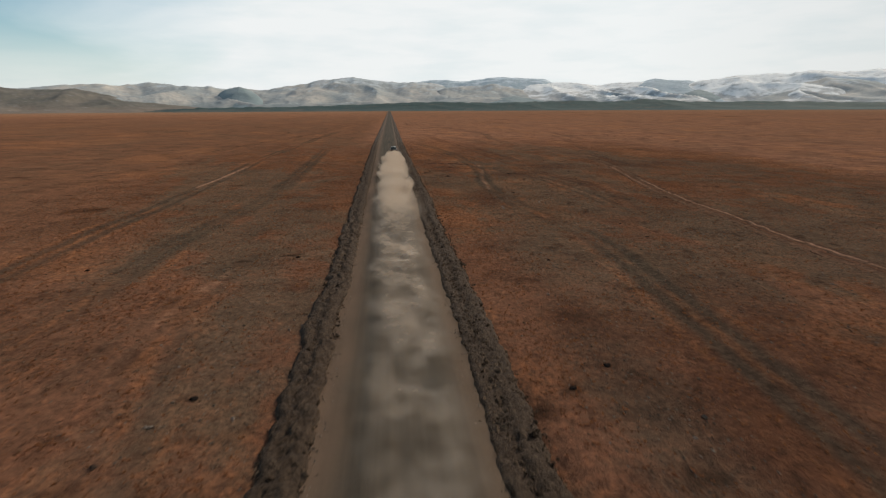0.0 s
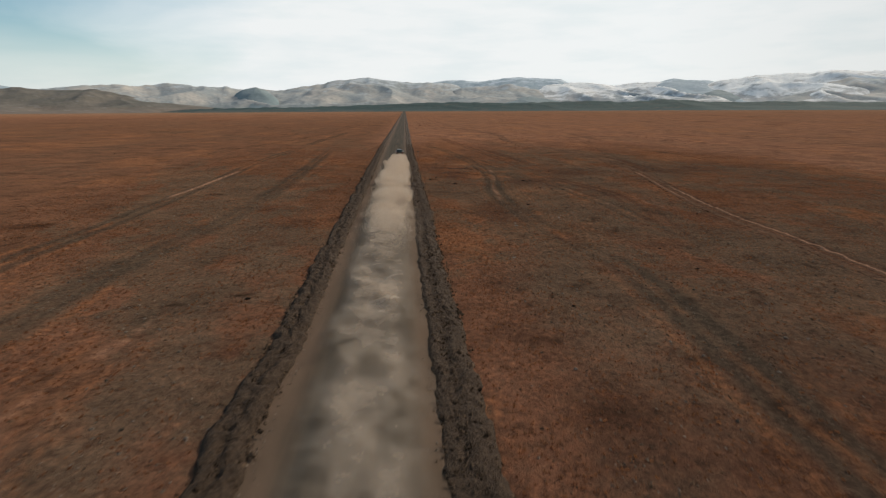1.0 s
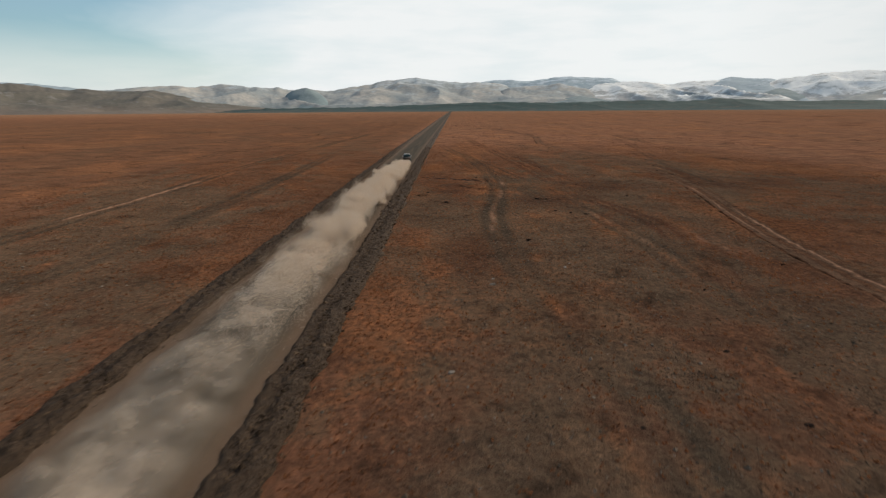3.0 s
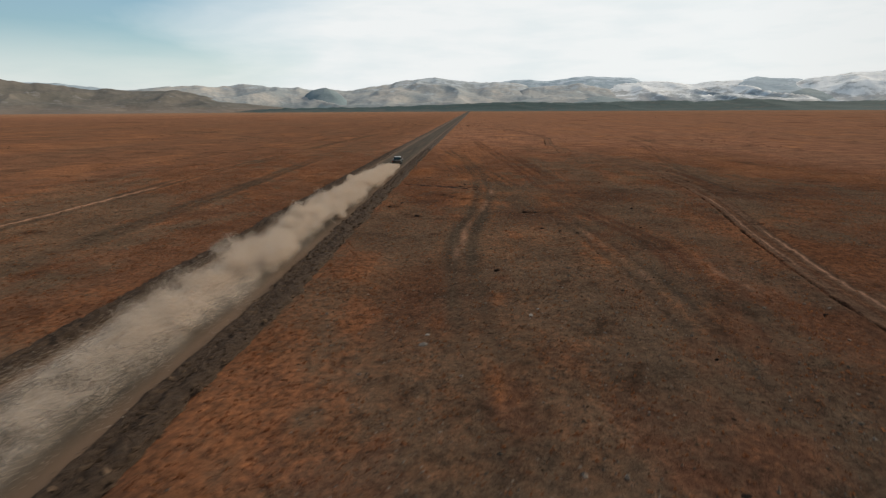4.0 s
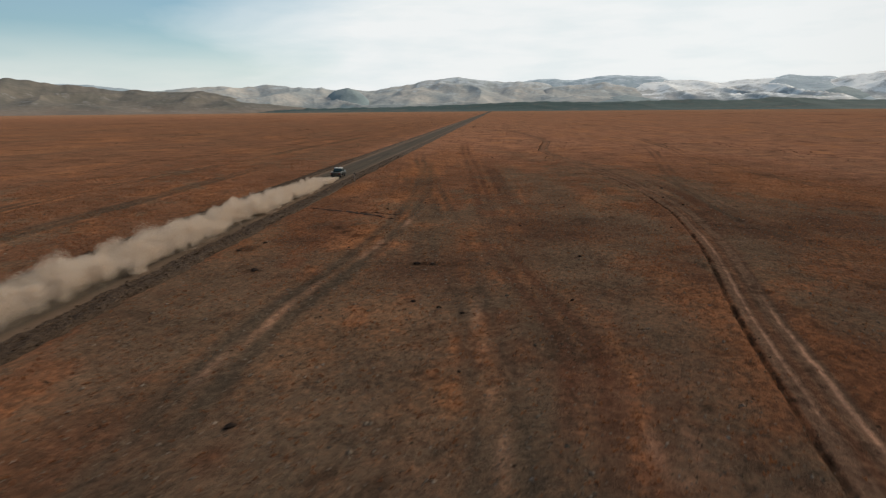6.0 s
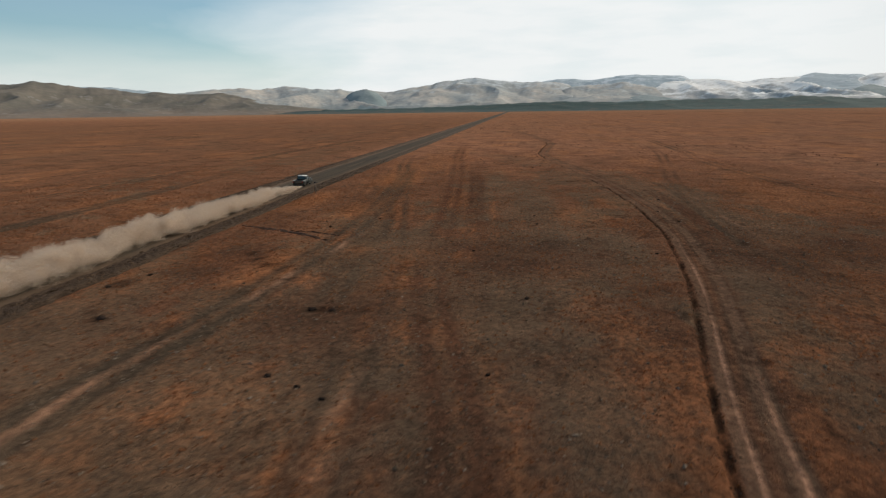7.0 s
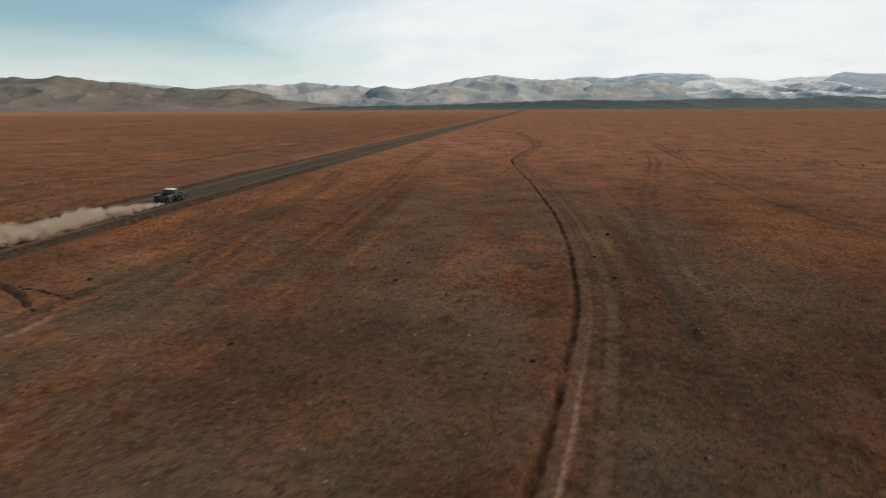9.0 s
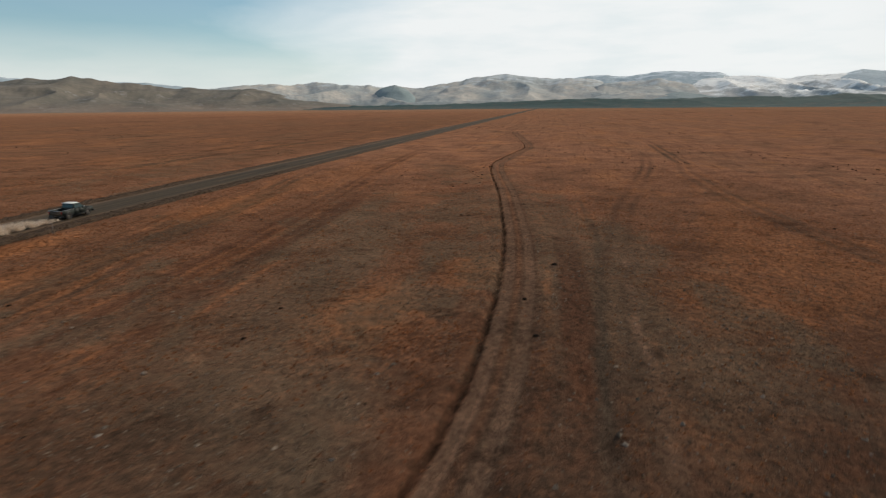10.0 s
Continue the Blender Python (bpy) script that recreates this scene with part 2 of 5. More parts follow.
def hill_material(name, rock, grass, snow_from, snow_amount, snow_colour=(0.72, 0.76, 0.78), foot_amount=0.8, foot_top=30, foot_colour=(0.25, 0.175, 0.130)):
    """Far hill: dry turf and scree, with thin snow in hollows and on the tops; haze is mixed into the colours given."""
    m, n, li, b = material(name)
    co = place(n, li)
    big, mid, fine = (noise_node(n, li, s, 6, 0.62, co) for s in (0.0032, 0.012, 0.05))
    col = mixed(n, li, ranged(n, li, big, 0.4, 0.6), rock, grass)
    col = mixed(n, li, ranged(n, li, mid, 0.42, 0.62, 0, 0.6), col, tuple(v * 0.84 for v in rock))
    z = n.new("ShaderNodeSeparateXYZ")
    li.new(co, z.inputs[0])
    # foot tone: dry turf on some hills, painted mist or shading on others
    foot = n.new("ShaderNodeMath")
    foot.operation = "ADD"
    li.new(ranged(n, li, z.outputs[2], foot_top - 42, foot_top, 1.0, 0.0), foot.inputs[0])
    li.new(ranged(n, li, mid, 0.3, 0.7, -0.35, 0.35), foot.inputs[1])
    col = mixed(n, li, ranged(n, li, foot.outputs[0], 0.1, 0.9, 0, foot_amount), col, foot_colour)
    col = mixed(n, li, 1.0, col, mixed(n, li, ranged(n, li, fine, 0.32, 0.68), (0.88, 0.89, 0.90), (1.10, 1.09, 1.08)), "MULTIPLY")
    cover = n.new("ShaderNodeMath")
    cover.operation = "ADD"
    li.new(ranged(n, li, z.outputs[2], snow_from, snow_from + 130, -0.45, 0.45), cover.inputs[0])
    li.new(ranged(n, li, mid, 0.35, 0.65, 0.0, 1.0), cover.inputs[1])
    more = n.new("ShaderNodeMath")
    more.operation = "ADD"
    li.new(cover.outputs[0], more.inputs[0])
    slant = noise_node(n, li, 0.011, 6, 0.7, place(n, li, (1.0, 0.3, 3.2), 0.5))
    li.new(ranged(n, li, mixed(n, li, 0.4, slant, fine), 0.36, 0.64, -0.26, 0.26), more.inputs[1])
    col = mixed(n, li, ranged(n, li, more.outputs[0], 0.35, 0.95, 0, snow_amount), col, snow_colour)
    li.new(col, b.inputs["Base Color"])
    b.inputs["Roughness"].default_value, b.inputs["Specular IOR Level"].default_value = 0.95, 0.1
    bands = noise_node(n, li, 0.018, 6, 0.68, place(n, li, (1.0, 0.35, 2.6), 0.6))
    bumped(n, li, b, mixed(n, li, 0.35, bands, fine), 0.3, 5.0)
    return m


def plain_material(name, colour, rough=0.5, metal=0.0, coat=0.0, grain=0.08, scale=14.0):
    m, n, li, b = material(name)
    t = noise_node(n, li, scale, 4, 0.6, place(n, li))
    lo, hi = tuple(v * (1 - grain) for v in colour), tuple(v * (1 + grain) for v in colour)
    li.new(mixed(n, li, t, lo, hi), b.inputs["Base Color"])
    li.new(ranged(n, li, t, 0.3, 0.7, max(0.02, rough - 0.06), min(1, rough + 0.06)), b.inputs["Roughness"])
    b.inputs["Metallic"].default_value, b.inputs["Coat Weight"].default_value = metal, coat
    b.inputs["Specular IOR Level"].default_value = 0.5 if rough < 0.3 else 0.25
    return m


M_SOIL, M_ROAD = soil_material(), road_material()
M_BERM = simple_soil("turned_earth", (0.026, 0.0175, 0.0115), (0.104, 0.067, 0.043), 6.0, bump=1.0, depth=0.2)
M_FURROW = simple_soil("scraped_earth", (0.024, 0.013, 0.009), (0.070, 0.036, 0.022), 3.0, bump=1.0, depth=0.15)
M_STONE = stone_material("field_stone", (0.085, 0.064, 0.046), (0.255, 0.195, 0.148))
M_KNOB = stone_material("turf_knob", (0.085, 0.055, 0.034), (0.165, 0.098, 0.060))
M_DARK_STONE = stone_material("dark_stone", (0.016, 0.012, 0.010), (0.035, 0.025, 0.02))
M_KNOB_DARK = stone_material("dark_turf_knob", (0.030, 0.018, 0.012), (0.075, 0.042, 0.025))
M_PALE_STONE = stone_material("pale_stone", (0.17, 0.14, 0.115), (0.30, 0.255, 0.215))


def tuft_material():
    """Dry grass: thin blades that let light through, rust, ochre and grey by patches."""
    m, n, li, b = material("dry_tuft")
    n.remove(b)
    geo = n.new("ShaderNodeNewGeometry")
    co = place(n, li)
    patch = noise_node(n, li, 0.05, 5, 0.6, place(n, li, (1, 0.5, 1)))
    small = noise_node(n, li, 0.5, 4, 0.6, co)
    col = mixed(n, li, ranged(n, li, patch, 0.38, 0.62), (0.235, 0.092, 0.044), (0.25, 0.115, 0.058))
    col = mixed(n, li, ranged(n, li, small, 0.48, 0.7, 0, 0.8), col, (0.29, 0.125, 0.050))
    col = mixed(n, li, ranged(n, li, small, 0.5, 0.3, 0, 0.6), col, (0.105, 0.070, 0.046))
    col = mixed(n, li, 1.0, col, mixed(n, li, geo.outputs["Random Per Island"], (0.8, 0.8, 0.8), (1.2, 1.2, 1.2)), "MULTIPLY")
    d, t, mx = n.new("ShaderNodeBsdfDiffuse"), n.new("ShaderNodeBsdfTranslucent"), n.new("ShaderNodeMixShader")
    mx.inputs[0].default_value = 0.5
    for sh in (d, t):
        li.new(col, sh.inputs[0])
    li.new(d.outputs[0], mx.inputs[1])
    li.new(t.outputs[0], mx.inputs[2])
    li.new(mx.outputs[0], n["Material Output"].inputs[0])
    return m


M_TUFT = tuft_material()


# ---- mesh tools ----
def mesh_object(name, verts, faces, mat, smooth_shaded=True, parent=None):
    me = bpy.data.meshes.new(name)
    verts, faces = np.asarray(verts, np.float32), np.asarray(faces, np.int32)
    k = faces.shape[1]
    me.vertices.add(len(verts))
    me.vertices.foreach_set("co", verts.ravel())
    me.loops.add(faces.size)
    me.loops.foreach_set("vertex_index", faces.ravel())
    me.polygons.add(len(faces))
    me.polygons.foreach_set("loop_start", np.arange(0, faces.size, k, dtype=np.int32))
    me.polygons.foreach_set("use_smooth", np.full(len(faces), smooth_shaded))
    me.materials.append(mat)
    me.update(calc_edges=True)
    ob = new(name, me)
    ob.parent = parent
    return ob


def grid_faces(rows, cols):
    i = np.arange(rows - 1)[:, None] * cols + np.arange(cols - 1)[None]
    return np.stack([i, i + 1, i + cols + 1, i + cols], -1).reshape(-1, 4)


def set_attribute(ob, name, values):
    a = ob.data.attributes.new(name, "FLOAT", "POINT")
    a.data.foreach_set("value", np.asarray(values, np.float32).ravel())


def part(name, bm, mat, parent=None, label="", flat=False):
    me = bpy.data.meshes.new(name)
    if not flat:
        for f in bm.faces:
            f.smooth = True
    bm.to_mesh(me)
    bm.free()
    me.materials.append(mat)
    ob = new(name, me)
    ob.parent = parent
    if label:
        tagged(ob, label)
    return ob


# ---- the lie of the land ----
ROAD_L, ROAD_R = -4.35, 3.75


def road_x(y):
    """The road's line: all but straight, with a faint set to the left."""
    return -1.1 * smooth(20, 260, np.asarray(y, float))


def bends(points):
    """A smooth line x(y) through a few bends, given as (y, x)."""
    ys, xs = np.array([p[0] for p in points], float), np.array([p[1] for p in points], float)
    fine = np.arange(ys[0], ys[-1], 1.0)
    v = np.interp(fine, ys, xs)
    k = np.hanning(17)
    k /= k.sum()
    v = np.convolve(np.pad(v, 8, mode="edge"), k, mode="valid")
    def path(y):
        return np.interp(y, fine, v)

    path.y = (ys[0], ys[-1])
    return path


# the rutted track beside the road: line of its undercut left edge
TRACK_FROM, TRACK_TO = 30.0, 470.0
track_x = bends([(20, 41), (62, 42), (97, 44.3), (118, 48), (138, 52.6), (157, 55.3), (175, 55.5), (190, 54.7), (222, 51.4),
                 (256, 46.6), (272, 45.3), (296, 47.6), (325, 51), (345, 50), (436, 39.6), (480, 41)])
# old wheel marks in the turf: bends, half width, gap between the two wheels, how worn to grey gravel, how worn to dark red earth
OLD_TRACKS = [
    (bends([(-20, 16), (20, 18.6), (35, 20), (52, 21.3), (66, 21.8), (78, 20.2), (88, 18.6), (97, 17.8), (110, 17.4), (118, 17.8), (128, 19.2), (146, 20.3), (170, 19.7),
            (190, 17.8), (209, 15.8), (232, 11.5), (281, 5.5)]), 1.2, 1.9, 1.0, 0.0),
    (bends([(118, 27), (142, 24.3), (155, 22.9), (172, 20.4), (203, 17.1), (231, 14.0), (262, 9)]), 1.3, 1.6, 0.95, 0.0),
    (bends([(92, 34), (110, 37.3), (115, 36.5), (122, 34.9), (132, 32.6), (142, 31.3), (168, 30.0), (190, 28.4), (222, 25.8), (262, 22), (330, 18)]), 1.2, 1.8, 0.1, 0.95),
    (bends([(60, 31), (98, 32.6), (112, 31.4), (122, 29.8), (132, 28.9), (142, 27.6), (168, 22.9), (186, 20.0), (204, 17.5), (250, 12)]), 0.8, 2.0, 0.7, 0.3),
    (bends([(120, 36.4), (140, 35.0), (152, 34.4), (160, 33.8), (171, 33.3), (187, 32.4), (209, 31.0), (250, 26)]), 1.4, 1.6, 0.3, 0.9),
    (bends([(126, 37.6), (140, 37.2), (153, 36.1), (162, 34.8)]), 0.9, 0.0, 0.8, 0.0),
    (bends([(150, 27), (166, 21.6), (177, 17.8), (190, 15.8), (206, 13.6), (251, 7.6)]), 1.2, 1.8, 0.55, 0.4),
    (bends([(150, 18.5), (168, 16.5), (193, 13.0), (211, 10.5), (251, 5.6)]), 0.9, 1.8, 0.35, 0.6),
    (bends([(10, -32), (54, -33.8), (79, -34.4), (90, -33.8), (114, -34.5), (140, -35.2), (176, -36.9), (288, -34), (400, -30)]), 1.1, 1.9, 0.95, 0.2),
    (bends([(30, -23), (60, -23.7), (71, -23.0), (81, -21.9), (95, -20.2), (123, -20.1), (176, -21.8), (240, -24)]), 1.5, 1.8, 0.95, 0.0),
    (bends([(20, -18.5), (44, -16.2), (50, -15.0), (66, -14.5), (90, -15.5)]), 0.9, 1.9, 0.8, 0.0),
    (bends([(0, -8.5), (28, -12.7), (44, -15.9), (64, -18.6), (82, -20.6)]), 0.9, 2.2, 0.8, 0.0),
    (bends([(125, 62.6), (146, 63.4), (155, 62.9), (165, 63.1), (182, 65.0), (210, 69.0), (268, 80.9), (330, 90)]), 1.1, 1.9, 0.55, 0.5),
    (bends([(140, 60.6), (150, 60.8), (161, 61.2), (180, 61.2), (200, 60.2), (232, 59.7)]), 1.7, 0.0, 0.0, 1.0),
    (bends([(140, 61.4), (156, 61.9), (168, 62.7), (191, 64.3), (214, 63.7), (250, 62)]), 0.6, 0.0, 0.9, 0.0),
    (bends([(150, 95), (191, 88.6), (202, 87.6), (218, 86.4), (240, 86.4), (258, 87.4), (277, 90.7), (400, 98)]), 1.3, 2.2, 0.8, 0.3),
    (bends([(20, 28), (50, 29), (80, 33), (110, 40), (130, 44), (160, 42), (210, 38)]), 0.9, 2.1, 0.3, 0.3),
    (bends([(170, 112), (226, 108.4), (281, 113.3), (318, 104), (409, 98.5)]), 1.3, 2.2, 0.5, 0.0),
    (bends([(180, -60), (230, -55), (265, -50), (330, -43), (420, -38), (520, -34)]), 1.2, 2.4, 0.5, 0.6),
]

# pale lines left by single wheels: bends, half width, how pale
PALE_LINES = [(bends([(104, 16.9), (122, 18.0), (130, 19.7), (135, 20.3), (141, 20.9), (149, 21.6), (156, 21.9)]), 0.24, 0.5),
              (bends([(40, -16.5), (46, -15.8), (52, -14.9), (56, -14.6)]), 0.3, 0.4),
              (bends([(92, 33), (98, 32.6), (106, 31.9), (112, 31.0), (122, 30.4)]), 0.16, 0.3),
              (bends([(93, 39.6), (100, 38.7), (104, 38.1)]), 0.22, 0.5), (bends([(93, 41.4), (100, 40.3), (104, 39.7)]), 0.22, 0.5),
              (bends([(150, 64.4), (166, 64.8), (185, 66.2)]), 0.2, 0.3)]


def far_slope(x, y):
    """The plain falls gently to the left and rises to the right, far out."""
    r = np.hypot(x, y) + 1e-6
    return 26.0 * (x / r) * np.clip(r - 350, 0, None) / 3500


def track_lift(x, y):
    """Undercut edge, two ruts and the ridge between them; 0 outside the track."""
    d = x - track_x(y)
    inside = smooth(TRACK_FROM, TRACK_FROM + 15, y) * (1 - smooth(TRACK_TO - 40, TRACK_TO, y))
    wob = 0.7 + 0.6 * fbm(y * 0.9, x * 0.05, 3, 71)
    z = -0.28 * np.exp(-(d / 0.2) ** 2) * wob - 0.12 * smooth(-0.2, 0.3, d) * (1 - smooth(2.7, 3.8, d))
    z = z - 0.05 * np.exp(-((d - 0.85) / 0.4) ** 2) - 0.04 * np.exp(-((d - 2.4) / 0.5) ** 2)
    z = z + 0.10 * np.exp(-((d + 0.75) / 0.45) ** 2) * wob
    return z * inside


def ground_z(x, y):
    x, y = np.asarray(x, float), np.asarray(y, float)
    near = 1 - smooth(250, 600, np.hypot(x - 20, y - 110))
    z = (fbm(x * 0.05, y * 0.05, 3, 5) - 0.5) * 0.45 + (fbm(x * 0.6, y * 0.6, 3, 9) - 0.5) * 0.30 * near
    z = z * smooth(4.5, 9, np.abs(x - 0.2)) + far_slope(x, y) + track_lift(x, y)
    for line, half, gap, worn, umber in OLD_TRACKS:
        d = x - line(y)
        on = smooth(line.y[0], line.y[0] + 18, y) * (1 - smooth(line.y[1] - 60, line.y[1], y))
        z = z - 0.05 * max(worn, umber) * on * (np.exp(-((d - gap / 2) / (half * 0.6)) ** 2) + np.exp(-((d + gap / 2) / (half * 0.6)) ** 2)) * near
    z = z - 0.22 * (1 - smooth(5.2, 6.6, np.abs(x - road_x(y))))  # bed of the road
    return z


def turf_zone(x, y):
    """Where the dry grass is built blade by blade, and the soil colour is darkened for the near view."""
    far = y + 34 * (fbm(x * 0.05, y * 0.03, 3, 121) - 0.5) + 0.004 * (x - 25) ** 2
    return smooth(-62, -38, x) * (1 - smooth(90, 116, x)) * smooth(4, 12, y) * (1 - smooth(160, 310, far))


def gravel_fans(x, y):
    """Bare gravel, drawn out along the flow of the plain; and the finer noise that frays it."""
    fine = fbm(x * 0.35, y * 0.2, 3, 33)
    gr = fbm(x * 0.045 + 0.012 * y, y * 0.016, 4, 31)
    bare = (0.3 + 0.58 * turf_zone(x, y)) * smooth(0.44, 0.63, gr + 0.5 * (fine - 0.5))
    for cx, cy, sx, sy in GRAVEL_BEDS:
        bare = np.maximum(bare, 0.95 * np.exp(-(((x - cx) / sx) ** 2 + ((y - cy) / sy) ** 2) ** 1.5) * (0.55 + 0.9 * fine))
    return bare, fine


# beds of bare gravel: middle, half width, half length
GRAVEL_BEDS = ((17.5, 102, 2.2, 9), (13, 110, 2.2, 6), (41, 178, 4.5, 26), (39, 132, 4.5, 14), (42, 114, 3.5, 9), (33, 100, 4, 10), (26, 139, 2.5, 16), (62, 147, 5, 14),
               (40, 148, 5, 15), (49, 150, 3.5, 10), (35, 202, 3, 18), (64, 165, 4, 22), (58, 139, 3, 8), (27, 88, 4, 12), (36, 116, 3, 9),
               (16, 58, 5, 20), (24, 91, 4, 9), (39, 140, 4, 16), (43.5, 156, 4.5, 12), (38, 189, 3.5, 12), (66, 188, 3, 16), (-11, 40, 3, 16), (-24, 66, 4, 18), (24, 52, 6, 14), (38, 70, 5, 16), (12, 30, 3, 12),
               (44.5, 150, 5.5, 20), (60.5, 150, 4, 13), (28, 95, 3.5, 14), (68, 158, 5, 12))
# darker red-brown patches, several set to darken the foreground: middle, half width, half length
DARK_BEDS = ((37, 146, 8, 9), (15, 95, 5, 10), (63, 148, 6, 13), (58, 158, 3, 16), (52, 108, 4, 10), (27, 128, 6, 8), (12, 140, 5, 8), (17, 27, 6.5, 13), (25, 36, 5, 14), (12, 36, 3, 9), (41, 145, 7, 8), (71, 150, 7, 9))

def old_wear(x, y, umber=False):
    """How far old wheels have worn the turf away: to grey gravel, or to dark red earth."""
    worn = np.zeros_like(x)
    patchy = np.clip(0.75 + 0.9 * (fbm(x * 0.2, y * 0.06, 3, 53) - 0.4), 0, 1)
    for line, half, gap, grey, red in OLD_TRACKS:
        much = red if umber else grey
        if not much:
            continue
        d = x - line(y)
        on = smooth(line.y[0], line.y[0] + 18, y) * (1 - smooth(line.y[1] - 60, line.y[1], y))
        ends = on * (0.55 + 0.45 * smooth(0.3, 0.55, fbm(y * 0.03, d * 0 + half * 7, 2, 61)))
        wheel = half * 0.58
        bell = np.exp(-((d - gap / 2) / wheel) ** 2) + np.exp(-((d + gap / 2) / wheel) ** 2)
        worn = np.maximum(worn, much * np.clip(bell, 0, 1) * ends * patchy)
    return worn


def soil_attributes(ob, gx, gy):
    """What the soil is at each point: bare gravel, ochre turf, worn wheel marks, pale ruts, edge shade, torn spots,
    near and far tones.
    """
    gravel, fine = gravel_fans(gx, gy)
    ochre = smooth(0.56, 0.72, fbm(gx * 0.06, gy * 0.035, 4, 47) + 0.3 * (fine - 0.5)) * 0.42
    for cx, cy, sx, sy in ((24, 115, 4, 5), (20, 113, 3, 3), (18, 138, 3, 10), (14.5, 205, 4, 16), (13, 98, 3, 4), (30, 105, 3, 3), (17, 166, 3, 9), (17.5, 200, 3, 14),
                           (30, 144, 2.5, 4), (43, 140, 2.5, 2.5), (47, 166, 4, 7), (53, 178, 2.5, 6), (24, 145, 2.5, 5), (8, 136, 3, 9), (21, 109, 2.5, 4), (11, 98, 3, 6), (8, 176, 3, 9)):
        ochre = np.maximum(ochre, 0.9 * np.exp(-((gx - cx) / sx) ** 2 - ((gy - cy) / sy) ** 2) * (0.5 + fine))
    worn, pale = old_wear(gx, gy), np.zeros_like(gx)
    # brighter turf between the wheel marks and along their rims
    for line, half, gap, grey, red in OLD_TRACKS:
        dd = gx - line(gy)
        on = smooth(line.y[0], line.y[0] + 18, gy) * (1 - smooth(line.y[1] - 60, line.y[1], gy)) * max(grey, red)
        rim = np.exp(-((np.abs(dd) - gap / 2 - 1.15 * half) / 0.4) ** 2) + (np.exp(-(dd / 0.35) ** 2) if gap else 0)
        ochre = np.maximum(ochre, 0.72 * on * rim * smooth(0.35, 0.65, fbm(gx * 0.3, gy * 0.12, 3, 157)))
    d = gx - track_x(gy)
    on = smooth(TRACK_FROM, TRACK_FROM + 15, gy) * (1 - smooth(TRACK_TO - 40, TRACK_TO, gy))
    strip = np.exp(-((d - 1.5) / 0.3) ** 2)
    bed = on * smooth(0.15, 0.5, d) * (1 - smooth(2.8, 3.3, d))
    worn = np.maximum(worn * (1 - bed), 0.68 * bed * (1 - 0.6 * strip))
    gravel, ochre = gravel * (1 - bed), np.maximum(ochre * (1 - bed), 0.12 * on * strip)
    lanes = on * (smooth(0.2, 0.4, d) * (1 - smooth(1.05, 1.25, d)) + smooth(1.95, 2.15, d) * (1 - smooth(2.7, 2.95, d)))
    pale = np.maximum(pale, 0.14 * lanes * (0.6 + 0.8 * fine))
    broken = 0.3 + 0.7 * smooth(0.28, 0.52, fbm(gy * 0.08, d * 0.2, 3, 65))
    pale = np.maximum(pale, on * broken * (0.8 * np.exp(-((d - 0.98) / 0.14) ** 2) * smooth(96, 116, gy) * (1 - 0.7 * smooth(136, 154, gy)) + (0.12 + 0.75 * (1 - smooth(108, 128, gy))) * np.exp(-((d - 2.55) / 0.16) ** 2)))
    for path, wide, much in PALE_LINES:
        ys = path.y
        run = smooth(ys[0], ys[0] + 3, gy) * (1 - smooth(ys[1] - 3, ys[1], gy))
        pale = np.maximum(pale, much * run * np.exp(-((gx - path(gy)) / wide) ** 2) * smooth(0.25, 0.5, fbm(gy * 0.15, gx * 0.1, 3, 97)))
    line = gx + 35.2
    pale = np.maximum(pale, 0.9 * np.exp(-(line / 0.34) ** 2) * smooth(108, 114, gy) * (1 - smooth(146, 152, gy)))
    off = smooth(6.5, 8, np.abs(gx))
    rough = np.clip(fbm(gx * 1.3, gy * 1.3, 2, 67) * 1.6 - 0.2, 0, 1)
    # shade of the undercut edge, painted as a ragged dark line
    dug_shade = on * np.exp(-((d + 0.02 - 0.25 * (rough - 0.5)) / 0.22) ** 4) * (0.35 + 0.65 * rough)
    # bare dark spots where the turf is torn or trodden
    dug_shade = np.maximum(dug_shade, 0.5 * smooth(0.76, 0.83, fbm(gx * 0.9, gy * 0.6, 2, 91)) * off)
    for cx, cy, sx, sy in ((-14.5, 58, 0.9, 0.6), (-17.6, 57.8, 0.8, 0.5), (-10.3, 59.9, 0.9, 0.4), (-14.7, 52.4, 0.8, 0.7), (-42.6, 88, 2.6, 2.0), (11.3, 33.3, 0.7, 0.6),
                           (8.6, 31, 0.7, 0.7), (-28.9, 113.5, 1.6, 1.2), (25.8, 128.5, 1.6, 0.7), (11.6, 125.4, 0.9, 0.8), (7.6, 133, 1.0, 1.4), (6.4, 29, 0.9, 1.2), (14, 142.8, 0.8, 0.9), (15.4, 141.1, 0.7, 0.8), (17.4, 139, 0.9, 0.8)):
        dug_shade = np.maximum(dug_shade, 1.0 * np.exp(-(((gx - cx) / sx) ** 2 + ((gy - cy) / sy) ** 2) ** 2) * (0.4 + 0.6 * rough))
    set_attribute(ob, "gravel", gravel)
    set_attribute(ob, "ochre", ochre)
    set_attribute(ob, "worn", worn)
    umber = np.maximum(old_wear(gx, gy, True), 0.26 * turf_zone(gx, gy) * smooth(60, 100, gy) * smooth(0.52, 0.68, fbm(gx * 0.05, gy * 0.03, 4, 151) + 0.3 * (fine - 0.5)))
    for cx, cy, sx, sy in DARK_BEDS:
        umber = np.maximum(umber, 0.75 * np.exp(-(((gx - cx) / sx) ** 2 + ((gy - cy) / sy) ** 2) ** 1.5) * (0.4 + 1.1 * fine))
